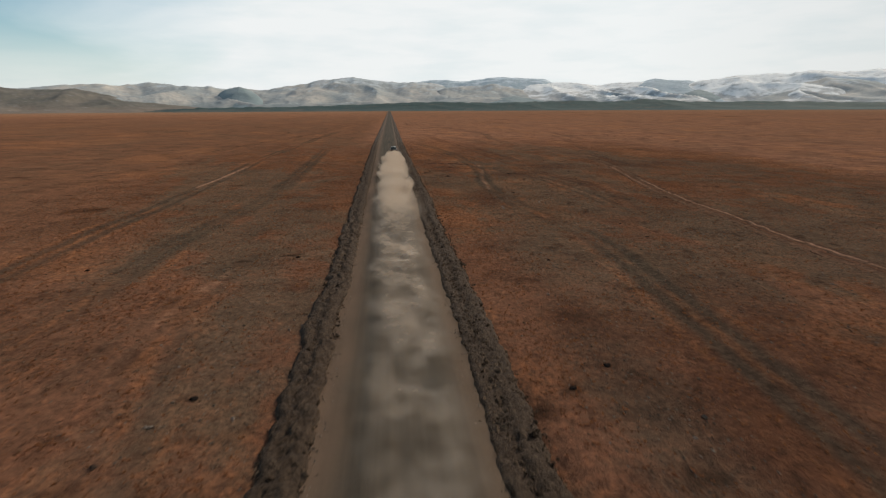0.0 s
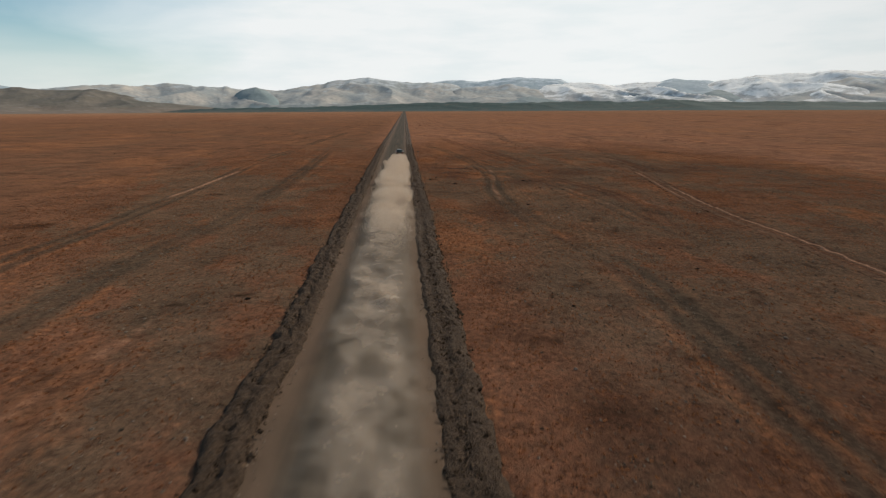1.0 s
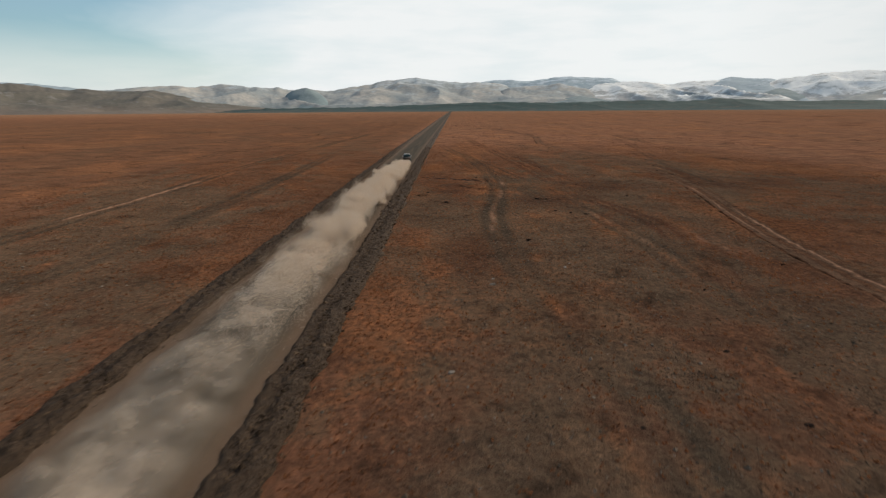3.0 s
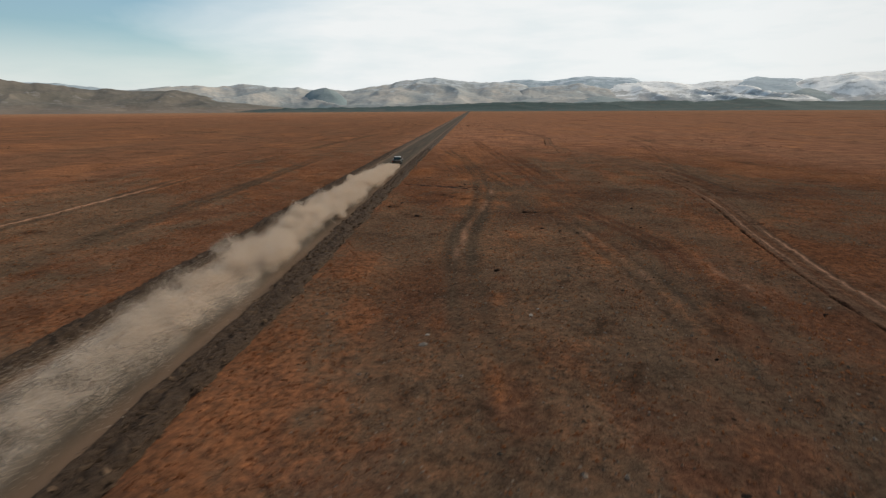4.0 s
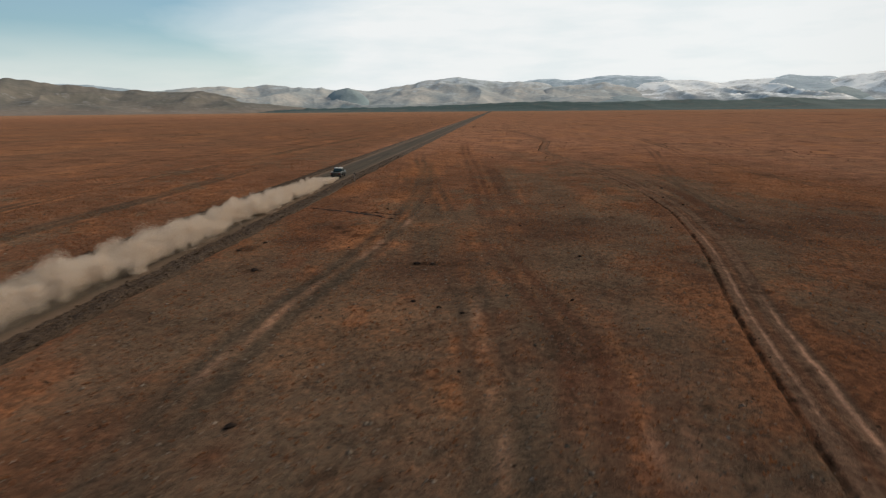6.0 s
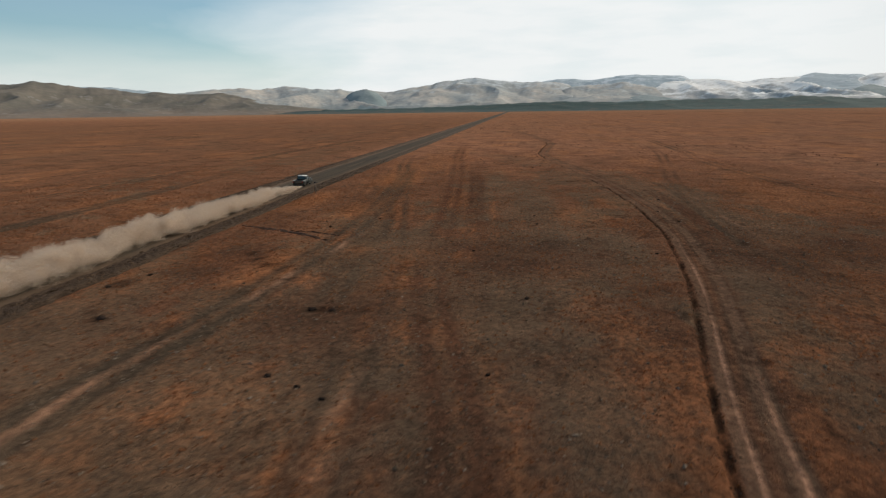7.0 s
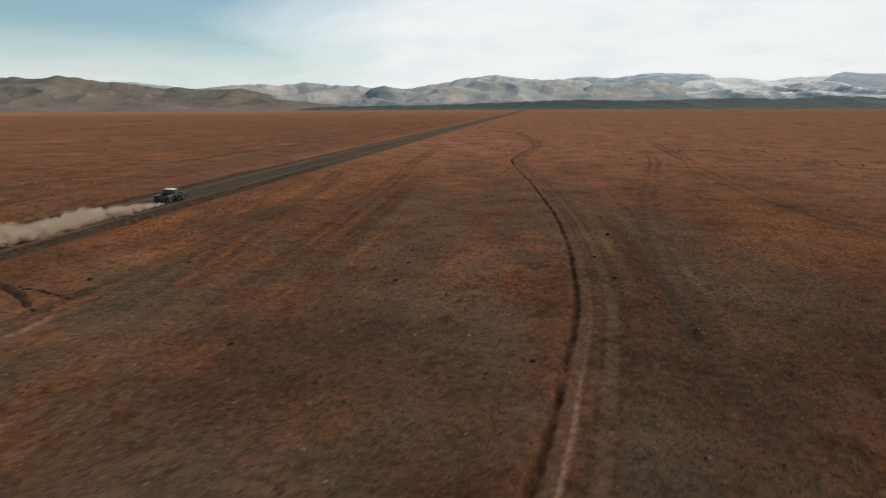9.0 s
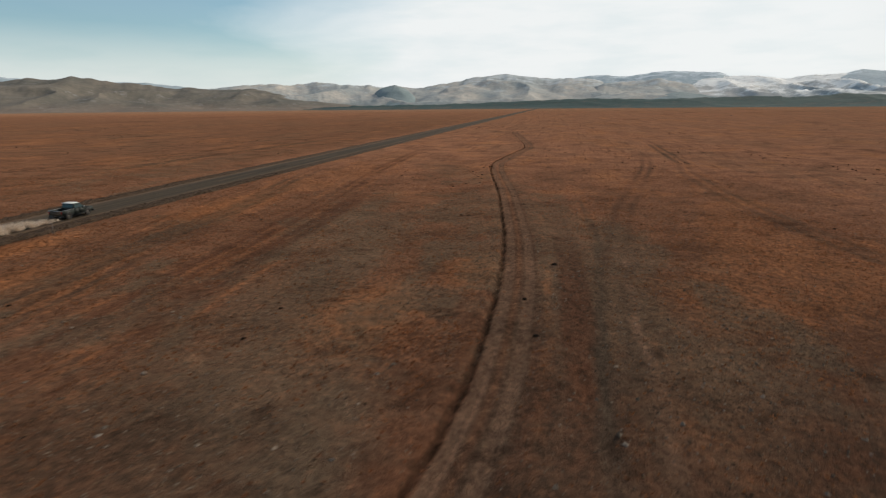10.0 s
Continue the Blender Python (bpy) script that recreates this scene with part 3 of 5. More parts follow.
    set_attribute(ob, "umber", umber * (1 - bed))
    # painted haze, growing with distance and stronger on the left
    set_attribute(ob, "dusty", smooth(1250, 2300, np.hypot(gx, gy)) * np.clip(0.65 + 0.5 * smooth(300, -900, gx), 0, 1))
    set_attribute(ob, "pale", pale)
    set_attribute(ob, "dug_shade", dug_shade)
    # how far the soil takes the painted foreground darkening; also applied left of the road
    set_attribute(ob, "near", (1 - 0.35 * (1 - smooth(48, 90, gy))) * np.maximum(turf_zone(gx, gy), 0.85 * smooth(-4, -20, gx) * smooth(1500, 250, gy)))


def build_ground():
    def axis(lo, hi, step, reach):
        inner = np.arange(lo, hi + 1e-6, step)
        out, d, grow = [], step, 1.09
        v = 0.0
        while v < reach:
            d = min(d * grow, 220)
            v += d
            out.append(v)
        out = np.array(out)
        return np.concatenate([lo - out[::-1], inner, hi + out])

    xs, ys = axis(-60, 110, 0.55, 5000), axis(6, 235, 0.65, 4900)
    gx, gy = np.meshgrid(xs, ys)
    d = gx - track_x(gy)
    under = smooth(-1.0, -0.3, d) * (1 - smooth(4.8, 5.5, d)) * (gy > TRACK_FROM + 3) * (gy < TRACK_TO - 3)
    gz = ground_z(gx, gy) - 0.45 * under
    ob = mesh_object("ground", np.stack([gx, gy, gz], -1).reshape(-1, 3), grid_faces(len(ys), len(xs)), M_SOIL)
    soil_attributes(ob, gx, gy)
    return tagged(ob, "rust-brown dry steppe with grey gravel patches and old wheel marks", "ground", kind="structure")


def build_track():
    """The rutted dirt track: a fine ribbon of the same soil with its undercut edge and two ruts."""
    ys = long_steps(TRACK_FROM, 260, TRACK_TO, 0.3)
    gd, gy = np.meshgrid(np.arange(-1.9, 6.5, 0.13), ys)
    gx = track_x(gy) + gd
    z = ground_z(gx, gy) + 0.02 - 0.10 * (1 - smooth(-1.9, -1.3, gd) * (1 - smooth(5.8, 6.4, gd)))
    z = z + (fbm(gx * 2.5, gy * 2.5, 2, 77) - 0.5) * 0.03
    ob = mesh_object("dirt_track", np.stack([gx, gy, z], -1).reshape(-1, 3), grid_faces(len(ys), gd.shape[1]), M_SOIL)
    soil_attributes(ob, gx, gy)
    return tagged(ob, "winding dirt track with two pale ruts and an undercut edge", "dirt track", kind="structure")


def build_furrow(start, end, bow, wide, seed):
    """A scraped line of dark turned earth that leaves the road."""
    n = 90
    f, u = np.meshgrid(np.linspace(0, 1, n), np.linspace(-1, 1, 11), indexing="ij")
    ux, uy = end[0] - start[0], end[1] - start[1]
    ln = math.hypot(ux, uy)
    taper = np.sin(np.pi * np.clip(f, 0.02, 0.98)) ** 0.4
    off = u * wide * taper * (0.85 + 0.35 * fbm(f * 30, u * 0, 2, seed)) + bow * np.sin(np.pi * f) + (fbm(f * 7, u * 0, 2, seed + 1) - 0.5) * 0.35 + u * (fbm(f * 40, u * 2, 2, seed + 4) - 0.4) * wide
    x, y = start[0] + ux * f + uy / ln * off, start[1] + uy * f - ux / ln * off
    z = ground_z(x, y) - 0.04 + (1 - u ** 2) * (0.30 * fbm(x * 1.9, y * 1.9, 3, seed + 2) - 0.04)
    ob = mesh_object("furrow", np.stack([x, y, z], -1).reshape(-1, 3), grid_faces(n, 11), M_FURROW)
    return tagged(ob, "scraped furrow of dark turned earth in the turf", "furrow", kind="structure")


def long_steps(start, near, far, step):
    v, d = list(np.arange(start, near, step)), step
    while v[-1] < far:
        d = min(d * 1.06, 40)
        v.append(v[-1] + d)
    return np.array(v)


def build_road():
    ys = long_steps(-60, 260, 4300, 0.6)
    xs = np.linspace(ROAD_L - 0.6, ROAD_R + 0.6, 37)
    gx, gy = np.meshgrid(xs, ys)
    mid = (gx - (ROAD_L + ROAD_R) / 2) / 4.0
    z = 0.10 - 0.10 * mid ** 2 + (fbm(gx * 1.5, gy * 0.08, 3, 81) - 0.5) * 0.10 + (fbm(gx * 2, gy * 2, 2, 83) - 0.5) * 0.03
    for lane in (-2.2, -0.7, 0.7, 2.2):
        z = z - 0.025 * np.exp(-((gx - lane - 0.15 * np.sin(gy * 0.05 + lane)) / 0.25) ** 2)
    z = z + far_slope(gx, gy)
    ob = mesh_object("road", np.stack([gx + road_x(gy), gy, z], -1).reshape(-1, 3), grid_faces(len(ys), len(xs)), M_ROAD)
    rim = np.maximum(smooth(-2.1, -3.8, gx), 0.7 * smooth(2.0, 3.4, gx)) * (0.5 + fbm(gx * 0.7, gy * 0.25, 3, 85))
    rim = np.maximum(rim, 0.5 * np.exp(-((gx - 0.1) / 0.22) ** 2) * smooth(0.4, 0.6, fbm(gy * 0.06, gx * 0, 2, 87)))
    set_attribute(ob, "rim", np.clip(rim, 0, 1))
    return tagged(ob, "straight graded gravel road with grey wheel lanes and sandy rims", "road", kind="structure")


def build_berm(name, x0, x1, seed, height):
    """A low bank of turned dark earth along the road, lumpy, with a shallow ditch in it."""
    ys = long_steps(-60, 230, 4300, 0.22)
    u = np.linspace(0, 1, 19)
    gu, gy = np.meshgrid(u, ys)
    wander = (fbm(gy * 0.22, gu * 0, 3, seed + 3) - 0.5) * 0.8 + (fbm(gy * 1.1, gu * 0, 2, seed + 7) - 0.5) * 0.5
    edge = np.where(gu > 0.5, wander, wander * 0.75) if x1 > 0 else np.where(gu < 0.5, wander, wander * 0.75)
    gx = x0 + (x1 - x0) * gu + edge
    body = np.sin(np.pi * gu) ** 0.7
    lumps = fbm(gx * 2.6, gy * 2.2, 4, seed, 0.65)
    fine = fbm(gx * 4.5, gy * 4.5, 2, seed + 11)
    dip = np.exp(-((gu - 0.42) / 0.16) ** 2)
    z = body * (height * (0.35 + 1.1 * (lumps - 0.3)) + 0.26 * (fine - 0.5)) - 0.12 * dip * body
    z = z - 0.16 * (1 - smooth(0, 0.12, gu) * (1 - smooth(0.88, 1, gu))) + 0.06 + far_slope(gx, gy)
    ob = mesh_object(name, np.stack([gx + road_x(gy), gy, z], -1).reshape(-1, 3), grid_faces(len(ys), len(u)), M_BERM)
    return tagged(ob, "dark lumpy bank of turned earth along the gravel road", "earth bank", kind="structure")


# ---- far hills ----
def ridge(name, peaks, foot, crest, mat, seed, rough, label, kind="structure"):
    """A range of hills fitted to the camera's view: crest by bearing and height in degrees from mid-path, foot and
    crest by distance.
    """
    az = np.arange(peaks[0][0], peaks[-1][0], 0.09)
    top = np.interp(az, [p[0] for p in peaks], [p[1] for p in peaks])
    k = np.hanning(11)
    top = np.convolve(np.pad(top, 5, mode="edge"), k / k.sum(), mode="valid")
    top = top + (fbm(az * 1.5, az * 0, 2, seed + 2) - 0.5) * 0.14 * rough
    spiky = (fbm(az * 3.1, az * 0, 3, seed + 4, 0.5) - 0.5) * 0.06 * rough
    v = np.concatenate([np.linspace(0, 1, 56), np.linspace(1.03, 1.35, 5)])
    ga, gv = np.meshgrid(az, v)
    r = foot + (crest - foot) * gv
    x, y = EYE_X + r * np.sin(np.radians(ga)), EYE_Y + r * np.cos(np.radians(ga))
    base = far_slope(x, y)
    # spurs run down aslant, and broaden towards the foot
    low = np.convolve(np.pad(top, 27, mode="edge"), np.hanning(55) / np.hanning(55).sum(), mode="valid")
    slant = (fbm(x * 0.0011, y * 0.0008, 2, seed + 5) - 0.5) * 9.0 * np.clip(1 - gv, 0, 1)
    peak = np.interp(ga + slant, az, top)
    broad = np.interp(ga + slant, az, low)
    up = smooth(0.35, 0.95, gv)
    high = crest * np.tan(np.radians(np.where(gv < 1, broad + (peak - broad) * up, top[None]) + spiky[None] * smooth(0.9, 1.0, gv))) + 13.4
    prof = np.where(gv < 1, 0.5 * smooth(0, 1.0, gv) + 0.5 * gv ** 1.7, 1 - 0.9 * (gv - 1))
    w1 = fbm(x * 0.0016, y * 0.0012, 2, seed + 9) * 380
    rib = np.abs(2 * fbm((x + w1) * 0.0026, (y + w1) * 0.0019, 3, seed, 0.42) - 1)
    gully = np.abs(2 * fbm((x - w1) * 0.0075, (y + w1) * 0.0045, 3, seed + 3, 0.5) - 1)
    crag = np.abs(2 * fbm((x + 0.6 * y) * 0.02, (y - 0.6 * x) * 0.008, 3, seed + 13, 0.55) - 1)
    env = np.sin(np.pi * np.clip(gv, 0, 1)) ** 0.8 * rough
    z = base + (high - base) * prof + env * (88 * (0.27 - rib) + 12 * (0.25 - gully) + 3 * (0.3 - crag)) * np.clip(high / 150, 0.15, 1)
    z = np.maximum(z, base - 3)
    z = np.where(gv <= 0, base - 4, z)
    ob = mesh_object(name, np.stack([x, y, z], -1).reshape(-1, 3), grid_faces(len(v), len(az)), mat)
    return tagged(ob, label, "hills", kind=kind)


# camera's place at mid-path; the hills are set round it to fit its skyline
EYE_X, EYE_Y = 25.0, 68.0
# rock and turf colours are made paler and bluer to stand for haze
M_HILL_BROWN = hill_material("brown_hill", (0.146, 0.134, 0.112), (0.208, 0.178, 0.144), 300, 0.2, foot_amount=0.45)
# grey-teal foot colour paints the shading of the lower slopes
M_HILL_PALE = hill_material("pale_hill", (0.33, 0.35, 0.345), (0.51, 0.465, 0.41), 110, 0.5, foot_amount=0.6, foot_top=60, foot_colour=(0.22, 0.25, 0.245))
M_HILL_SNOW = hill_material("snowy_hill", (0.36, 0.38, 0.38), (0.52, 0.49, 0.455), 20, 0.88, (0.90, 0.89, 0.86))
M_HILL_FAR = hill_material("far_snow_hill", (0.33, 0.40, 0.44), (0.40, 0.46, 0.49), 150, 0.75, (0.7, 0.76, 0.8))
# tan foot colour paints the mist below the ridge
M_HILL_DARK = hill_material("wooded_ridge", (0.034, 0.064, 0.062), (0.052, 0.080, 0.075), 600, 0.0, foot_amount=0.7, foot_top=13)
# slopes in shade: the shade is put into this dark teal base colour
M_HILL_SHADE = hill_material("shaded_slope", (0.23, 0.285, 0.29), (0.28, 0.32, 0.318), 600, 0.0, foot_amount=0.0)


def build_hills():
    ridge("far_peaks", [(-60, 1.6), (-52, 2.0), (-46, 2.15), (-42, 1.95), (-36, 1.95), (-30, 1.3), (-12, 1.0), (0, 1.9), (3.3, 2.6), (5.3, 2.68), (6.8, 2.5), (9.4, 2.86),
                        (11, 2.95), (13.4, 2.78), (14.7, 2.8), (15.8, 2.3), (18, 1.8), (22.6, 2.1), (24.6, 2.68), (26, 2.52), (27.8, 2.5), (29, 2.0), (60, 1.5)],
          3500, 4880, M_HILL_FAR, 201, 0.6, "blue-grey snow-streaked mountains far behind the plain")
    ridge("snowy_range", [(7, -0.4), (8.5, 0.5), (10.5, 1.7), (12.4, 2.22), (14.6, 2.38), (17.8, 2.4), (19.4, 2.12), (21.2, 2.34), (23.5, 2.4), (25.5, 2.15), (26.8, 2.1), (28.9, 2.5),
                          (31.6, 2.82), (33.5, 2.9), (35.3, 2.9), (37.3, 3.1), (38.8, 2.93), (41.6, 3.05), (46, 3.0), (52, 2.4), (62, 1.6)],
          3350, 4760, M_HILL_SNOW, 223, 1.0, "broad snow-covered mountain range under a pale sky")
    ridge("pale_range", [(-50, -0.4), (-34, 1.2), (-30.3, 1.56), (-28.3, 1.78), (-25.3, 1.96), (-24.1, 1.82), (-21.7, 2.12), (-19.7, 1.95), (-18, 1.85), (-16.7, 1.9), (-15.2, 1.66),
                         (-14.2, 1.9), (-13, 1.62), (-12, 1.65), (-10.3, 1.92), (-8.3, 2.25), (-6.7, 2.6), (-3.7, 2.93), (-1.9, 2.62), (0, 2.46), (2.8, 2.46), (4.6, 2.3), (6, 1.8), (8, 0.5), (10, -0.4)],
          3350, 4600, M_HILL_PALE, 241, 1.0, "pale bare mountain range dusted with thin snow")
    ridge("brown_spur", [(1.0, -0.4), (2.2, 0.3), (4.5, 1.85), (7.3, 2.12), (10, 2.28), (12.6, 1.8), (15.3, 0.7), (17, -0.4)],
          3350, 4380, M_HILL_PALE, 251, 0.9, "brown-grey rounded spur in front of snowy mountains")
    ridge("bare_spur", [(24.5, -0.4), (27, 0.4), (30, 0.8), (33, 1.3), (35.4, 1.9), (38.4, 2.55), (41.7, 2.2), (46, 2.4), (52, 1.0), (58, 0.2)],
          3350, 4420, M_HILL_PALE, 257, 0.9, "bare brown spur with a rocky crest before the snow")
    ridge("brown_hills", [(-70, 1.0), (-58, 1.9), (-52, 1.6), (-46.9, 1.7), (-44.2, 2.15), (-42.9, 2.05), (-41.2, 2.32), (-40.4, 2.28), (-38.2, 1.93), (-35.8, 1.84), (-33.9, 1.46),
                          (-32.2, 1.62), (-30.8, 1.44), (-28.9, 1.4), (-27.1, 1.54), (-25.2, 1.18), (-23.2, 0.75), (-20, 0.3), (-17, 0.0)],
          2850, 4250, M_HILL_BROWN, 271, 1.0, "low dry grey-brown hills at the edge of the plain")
    ridge("dark_knoll", [(-17.4, -0.3), (-16.6, 0.5), (-16.0, 1.4), (-15.3, 1.7), (-14.5, 1.9), (-13.9, 1.8), (-13.2, 1.6), (-12.7, 1.1), (-12.2, -0.3)],
          3500, 4150, M_HILL_SHADE, 291, 0.8, "dark blue-green knoll in a gap of the pale range")
    # a dark patch of mountain shade, built as its own slope
    ridge("shaded_slope", [(26.2, -0.3), (27.0, 0.75), (27.7, 1.5), (28.5, 1.7), (29.4, 1.45), (30.4, 1.25), (31.3, 0.8), (32.4, -0.3)],
          3500, 4250, M_HILL_SHADE, 293, 0.6, "slope below the snowy range with its shade painted dark")
    ridge("dark_foothill", [(4.4, -0.3), (5.2, 0.5), (6.3, 0.95), (7.6, 0.6), (9.0, 0.55), (10.2, 0.95), (11.7, 1.16), (13.4, 0.95), (15.0, 0.6), (16.2, -0.3)],
          3400, 3900, M_HILL_SHADE, 295, 0.6, "low grey-green foothills before the mountains")
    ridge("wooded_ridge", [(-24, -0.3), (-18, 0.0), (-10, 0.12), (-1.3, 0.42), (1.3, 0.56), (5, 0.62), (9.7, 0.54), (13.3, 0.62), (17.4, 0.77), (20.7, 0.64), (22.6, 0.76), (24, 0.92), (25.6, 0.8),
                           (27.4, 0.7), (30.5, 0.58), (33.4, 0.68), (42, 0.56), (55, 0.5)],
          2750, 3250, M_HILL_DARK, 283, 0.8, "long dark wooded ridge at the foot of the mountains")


build_ground()
build_track()
build_furrow((6.3, 156.4), (19.1, 149.8), -0.8, 0.42, 741)
build_furrow((13.2, 154.4), (19.6, 152.6), 0.1, 0.15, 751)
build_road()
build_berm("bank_left", -6.15, -4.0, 301, 0.48)
build_berm("bank_right", 3.5, 5.95, 331, 0.30)
build_hills()

# ---- loose ground cover ----
def scatter(count, box, keep, seed):
    """Random places in a box of the plan, thinned by keep(x, y), 0 to 1."""
    rng = np.random.default_rng(seed)
    x, y = rng.uniform(box[0], box[1], count), rng.uniform(box[2], box[3], count)
    ok = rng.random(count) < keep(x, y)
    return x[ok], y[ok], rng


def off_road(x, y):
    return (np.abs(x - road_x(y)) > 6.4) * 1.0


def off_track(x, y):
    d = x - track_x(y)
    return np.where((d > -0.4) & (d < 3.1), 0.12, 1.0)


def lumps(name, x, y, size, flat, mat, seed, sink=0.25, points=None, z=None):
    """Many small uneven clods or stones in one mesh: deformed eight-faced lumps."""
    rng = np.random.default_rng(seed)
    base = np.array([(1, 0, 0), (0, 1, 0), (-1, 0, 0), (0, -1, 0), (0, 0, 1), (0, 0, -1)], float)
    tri = np.array([(0, 1, 4), (1, 2, 4), (2, 3, 4), (3, 0, 4), (1, 0, 5), (2, 1, 5), (3, 2, 5), (0, 3, 5)])
    n = len(x)
    v = base[None] * (0.7 + 0.6 * rng.random((n, 6, 1)))
    v = v + rng.normal(0, 0.16, (n, 6, 3))
    a = rng.uniform(0, 6.283, n)
    c, s = np.cos(a)[:, None], np.sin(a)[:, None]
    long = rng.uniform(0.75, 1.35, n)[:, None]
    vx, vy = v[..., 0] * long, v[..., 1] / long
    out = np.stack([vx * c - vy * s, vx * s + vy * c, v[..., 2] * flat], -1) * size[:, None, None]
    z = ground_z(x, y) if z is None else z
    out += np.stack([x, y, z + size * flat * (1 - 2 * sink) * 0.6], -1)[:, None]
    faces = (tri[None] + 6 * np.arange(n)[:, None, None]).reshape(-1, 3)
    return mesh_object(name, out.reshape(-1, 3), faces, mat, smooth_shaded=False)


def blades(name, x, y, high, mat, seed, per=5):
    """Low tufts of dry grass: a few bent narrow blades each, in one mesh."""
    rng = np.random.default_rng(seed)
    n = len(x)
    a = rng.uniform(0, 6.283, (n, per))
    lean = rng.uniform(0.2, 0.95, (n, per))
    wide = high[:, None] * rng.uniform(0.26, 0.48, (n, per))
    h = high[:, None] * rng.uniform(0.6, 1.2, (n, per))
    off = rng.normal(0, 0.35, (n, per, 2)) * high[:, None, None]
    z0 = ground_z(x, y)
    px, py = x[:, None] + off[..., 0], y[:, None] + off[..., 1]
    dx, dy = np.cos(a), np.sin(a)
    tip = np.stack([px + dx * h * lean, py + dy * h * lean, z0[:, None] + h * 0.8], -1)
    l = np.stack([px - dy * wide, py + dx * wide, z0[:, None] - 0.02 + 0 * h], -1)
    r = np.stack([px + dy * wide, py - dx * wide, z0[:, None] - 0.02 + 0 * h], -1)
    v = np.stack([l, r, tip], 2).reshape(-1, 3)
    return mesh_object(name, v, np.arange(len(v)).reshape(-1, 3), mat, smooth_shaded=False)


def build_cover():
    def turf(x, y):
        return off_road(x, y) * off_track(x, y) * turf_zone(x, y) * (1 - 0.9 * np.maximum(old_wear(x, y), old_wear(x, y, True))) * (1 - 0.7 * gravel_fans(x, y)[0]) * (0.3 + 0.7 * smooth(0.36, 0.6, fbm(x * 0.3, y * 0.16, 4, 111)))

    x, y, rng = scatter(400000, (-62, 116, 5, 290), turf, 401)
    ob = blades("dry_grass", x, y, rng.uniform(0.05, 0.15, len(x)), M_TUFT, 402, 5)
    tagged(ob, "short rusty tufts of dry grass over the steppe", "dry grass", kind="stuff")

    def fans(x, y):
        return off_road(x, y) * off_track(x, y) * (0.10 + 0.9 * gravel_fans(x, y)[0]) * (1 - 0.5 * smooth(150, 240, y))

    x, y, rng = scatter(110000, (-55, 112, 10, 240), fans, 403)
    ob = lumps("gravel", x, y, rng.uniform(0.028, 0.075, len(x)) * (1 + 0.9 * (rng.random(len(x)) > 0.94)), 0.7, M_STONE, 404)
    tagged(ob, "loose grey-brown gravel scattered over bare soil", "gravel", kind="stuff")

    def knobbly(x, y):
        return off_road(x, y) * off_track(x, y) * (1 - 0.85 * old_wear(x, y)) * (0.3 + 0.7 * smooth(0.2, 0.7, gravel_fans(x, y)[0])) * smooth(0.35, 0.6, fbm(x * 0.5, y * 0.5, 3, 131)) * (1 - 0.7 * smooth(120, 220, y))

    x, y, rng = scatter(130000, (-50, 100, 10, 225), knobbly, 405)
    ob = lumps("turf_knobs", x, y, 0.03 + 0.075 * rng.random(len(x)) ** 2.5, 0.6, M_KNOB, 406, sink=0.3)
    tagged(ob, "low knobs of bare turf and dry earth on the steppe", "turf knobs", kind="stuff")
    # dark clumps far out over the plain, in loose rows and clusters
    def clumped(x, y):
        return off_road(x, y) * smooth(150, 270, y) * smooth(0.60, 0.78, fbm(x * 0.05, y * 0.02, 3, 141)) * (0.3 + 0.7 * smooth(0.5, 0.6, fbm(x * 0.3, y * 0.1, 2, 143)))

    x, y, rng = scatter(38000, (-260, 330, 120, 760), clumped, 407)
    ob = lumps("far_clumps", x, y, rng.uniform(0.08, 0.30, len(x)), 0.6, M_KNOB_DARK, 408, sink=0.3)
    tagged(ob, "small dark clumps of roots and earth scattered over the far plain", "dark clumps", kind="stuff")
    # clods on the two banks
    for side, lo, hi, seed in (("left", -6.2, -4.0, 411), ("right", 3.6, 6.1, 421)):
        rng = np.random.default_rng(seed)
        n = 9000
        y = 8 + 240 * rng.random(n) ** 1.3
        x = lo + (hi - lo) * rng.beta(1.6, 1.6, n) + road_x(y)
        ob = lumps("earth_clods", x, y, rng.uniform(0.035, 0.10, n) * (1 + 1.1 * (rng.random(n) > 0.95)), 0.75, M_CLOD, seed + 1, z=0.05 + 0.14 * rng.random(n) ** 2)
        tagged(ob, "dark clods of turned earth on the road bank", "earth clods", kind="stuff")
    rng = np.random.default_rng(431)
    y = 8 + 230 * rng.random(2600)
    x = np.where(rng.random(2600) < 0.7, rng.normal(-3.95, 0.3, 2600), rng.normal(3.5, 0.3, 2600)) + road_x(y)
    ob = lumps("road_pebbles", x, y, rng.uniform(0.025, 0.07, 2600), 0.7, M_STONE, 432, z=0.03 + 0 * y)
    tagged(ob, "loose pebbles thrown to the rims of the gravel road", "pebbles", kind="stuff")


def build_edge_clods():
    rng = np.random.default_rng(451)
    n = 2600
    y = 40 + 260 * rng.random(n)
    x = track_x(y) + rng.normal(0.0, 0.2, n)
    ok = fbm(y * 0.8, y * 0, 2, 452) > 0.42
    x, y = x[ok], y[ok]
    ob = lumps("edge_clods", x, y, rng.uniform(0.03, 0.09, len(x)), 0.8, M_CLOD, 453)
    tagged(ob, "dark clods along the undercut edge of the dirt track", "earth clods", kind="stuff")


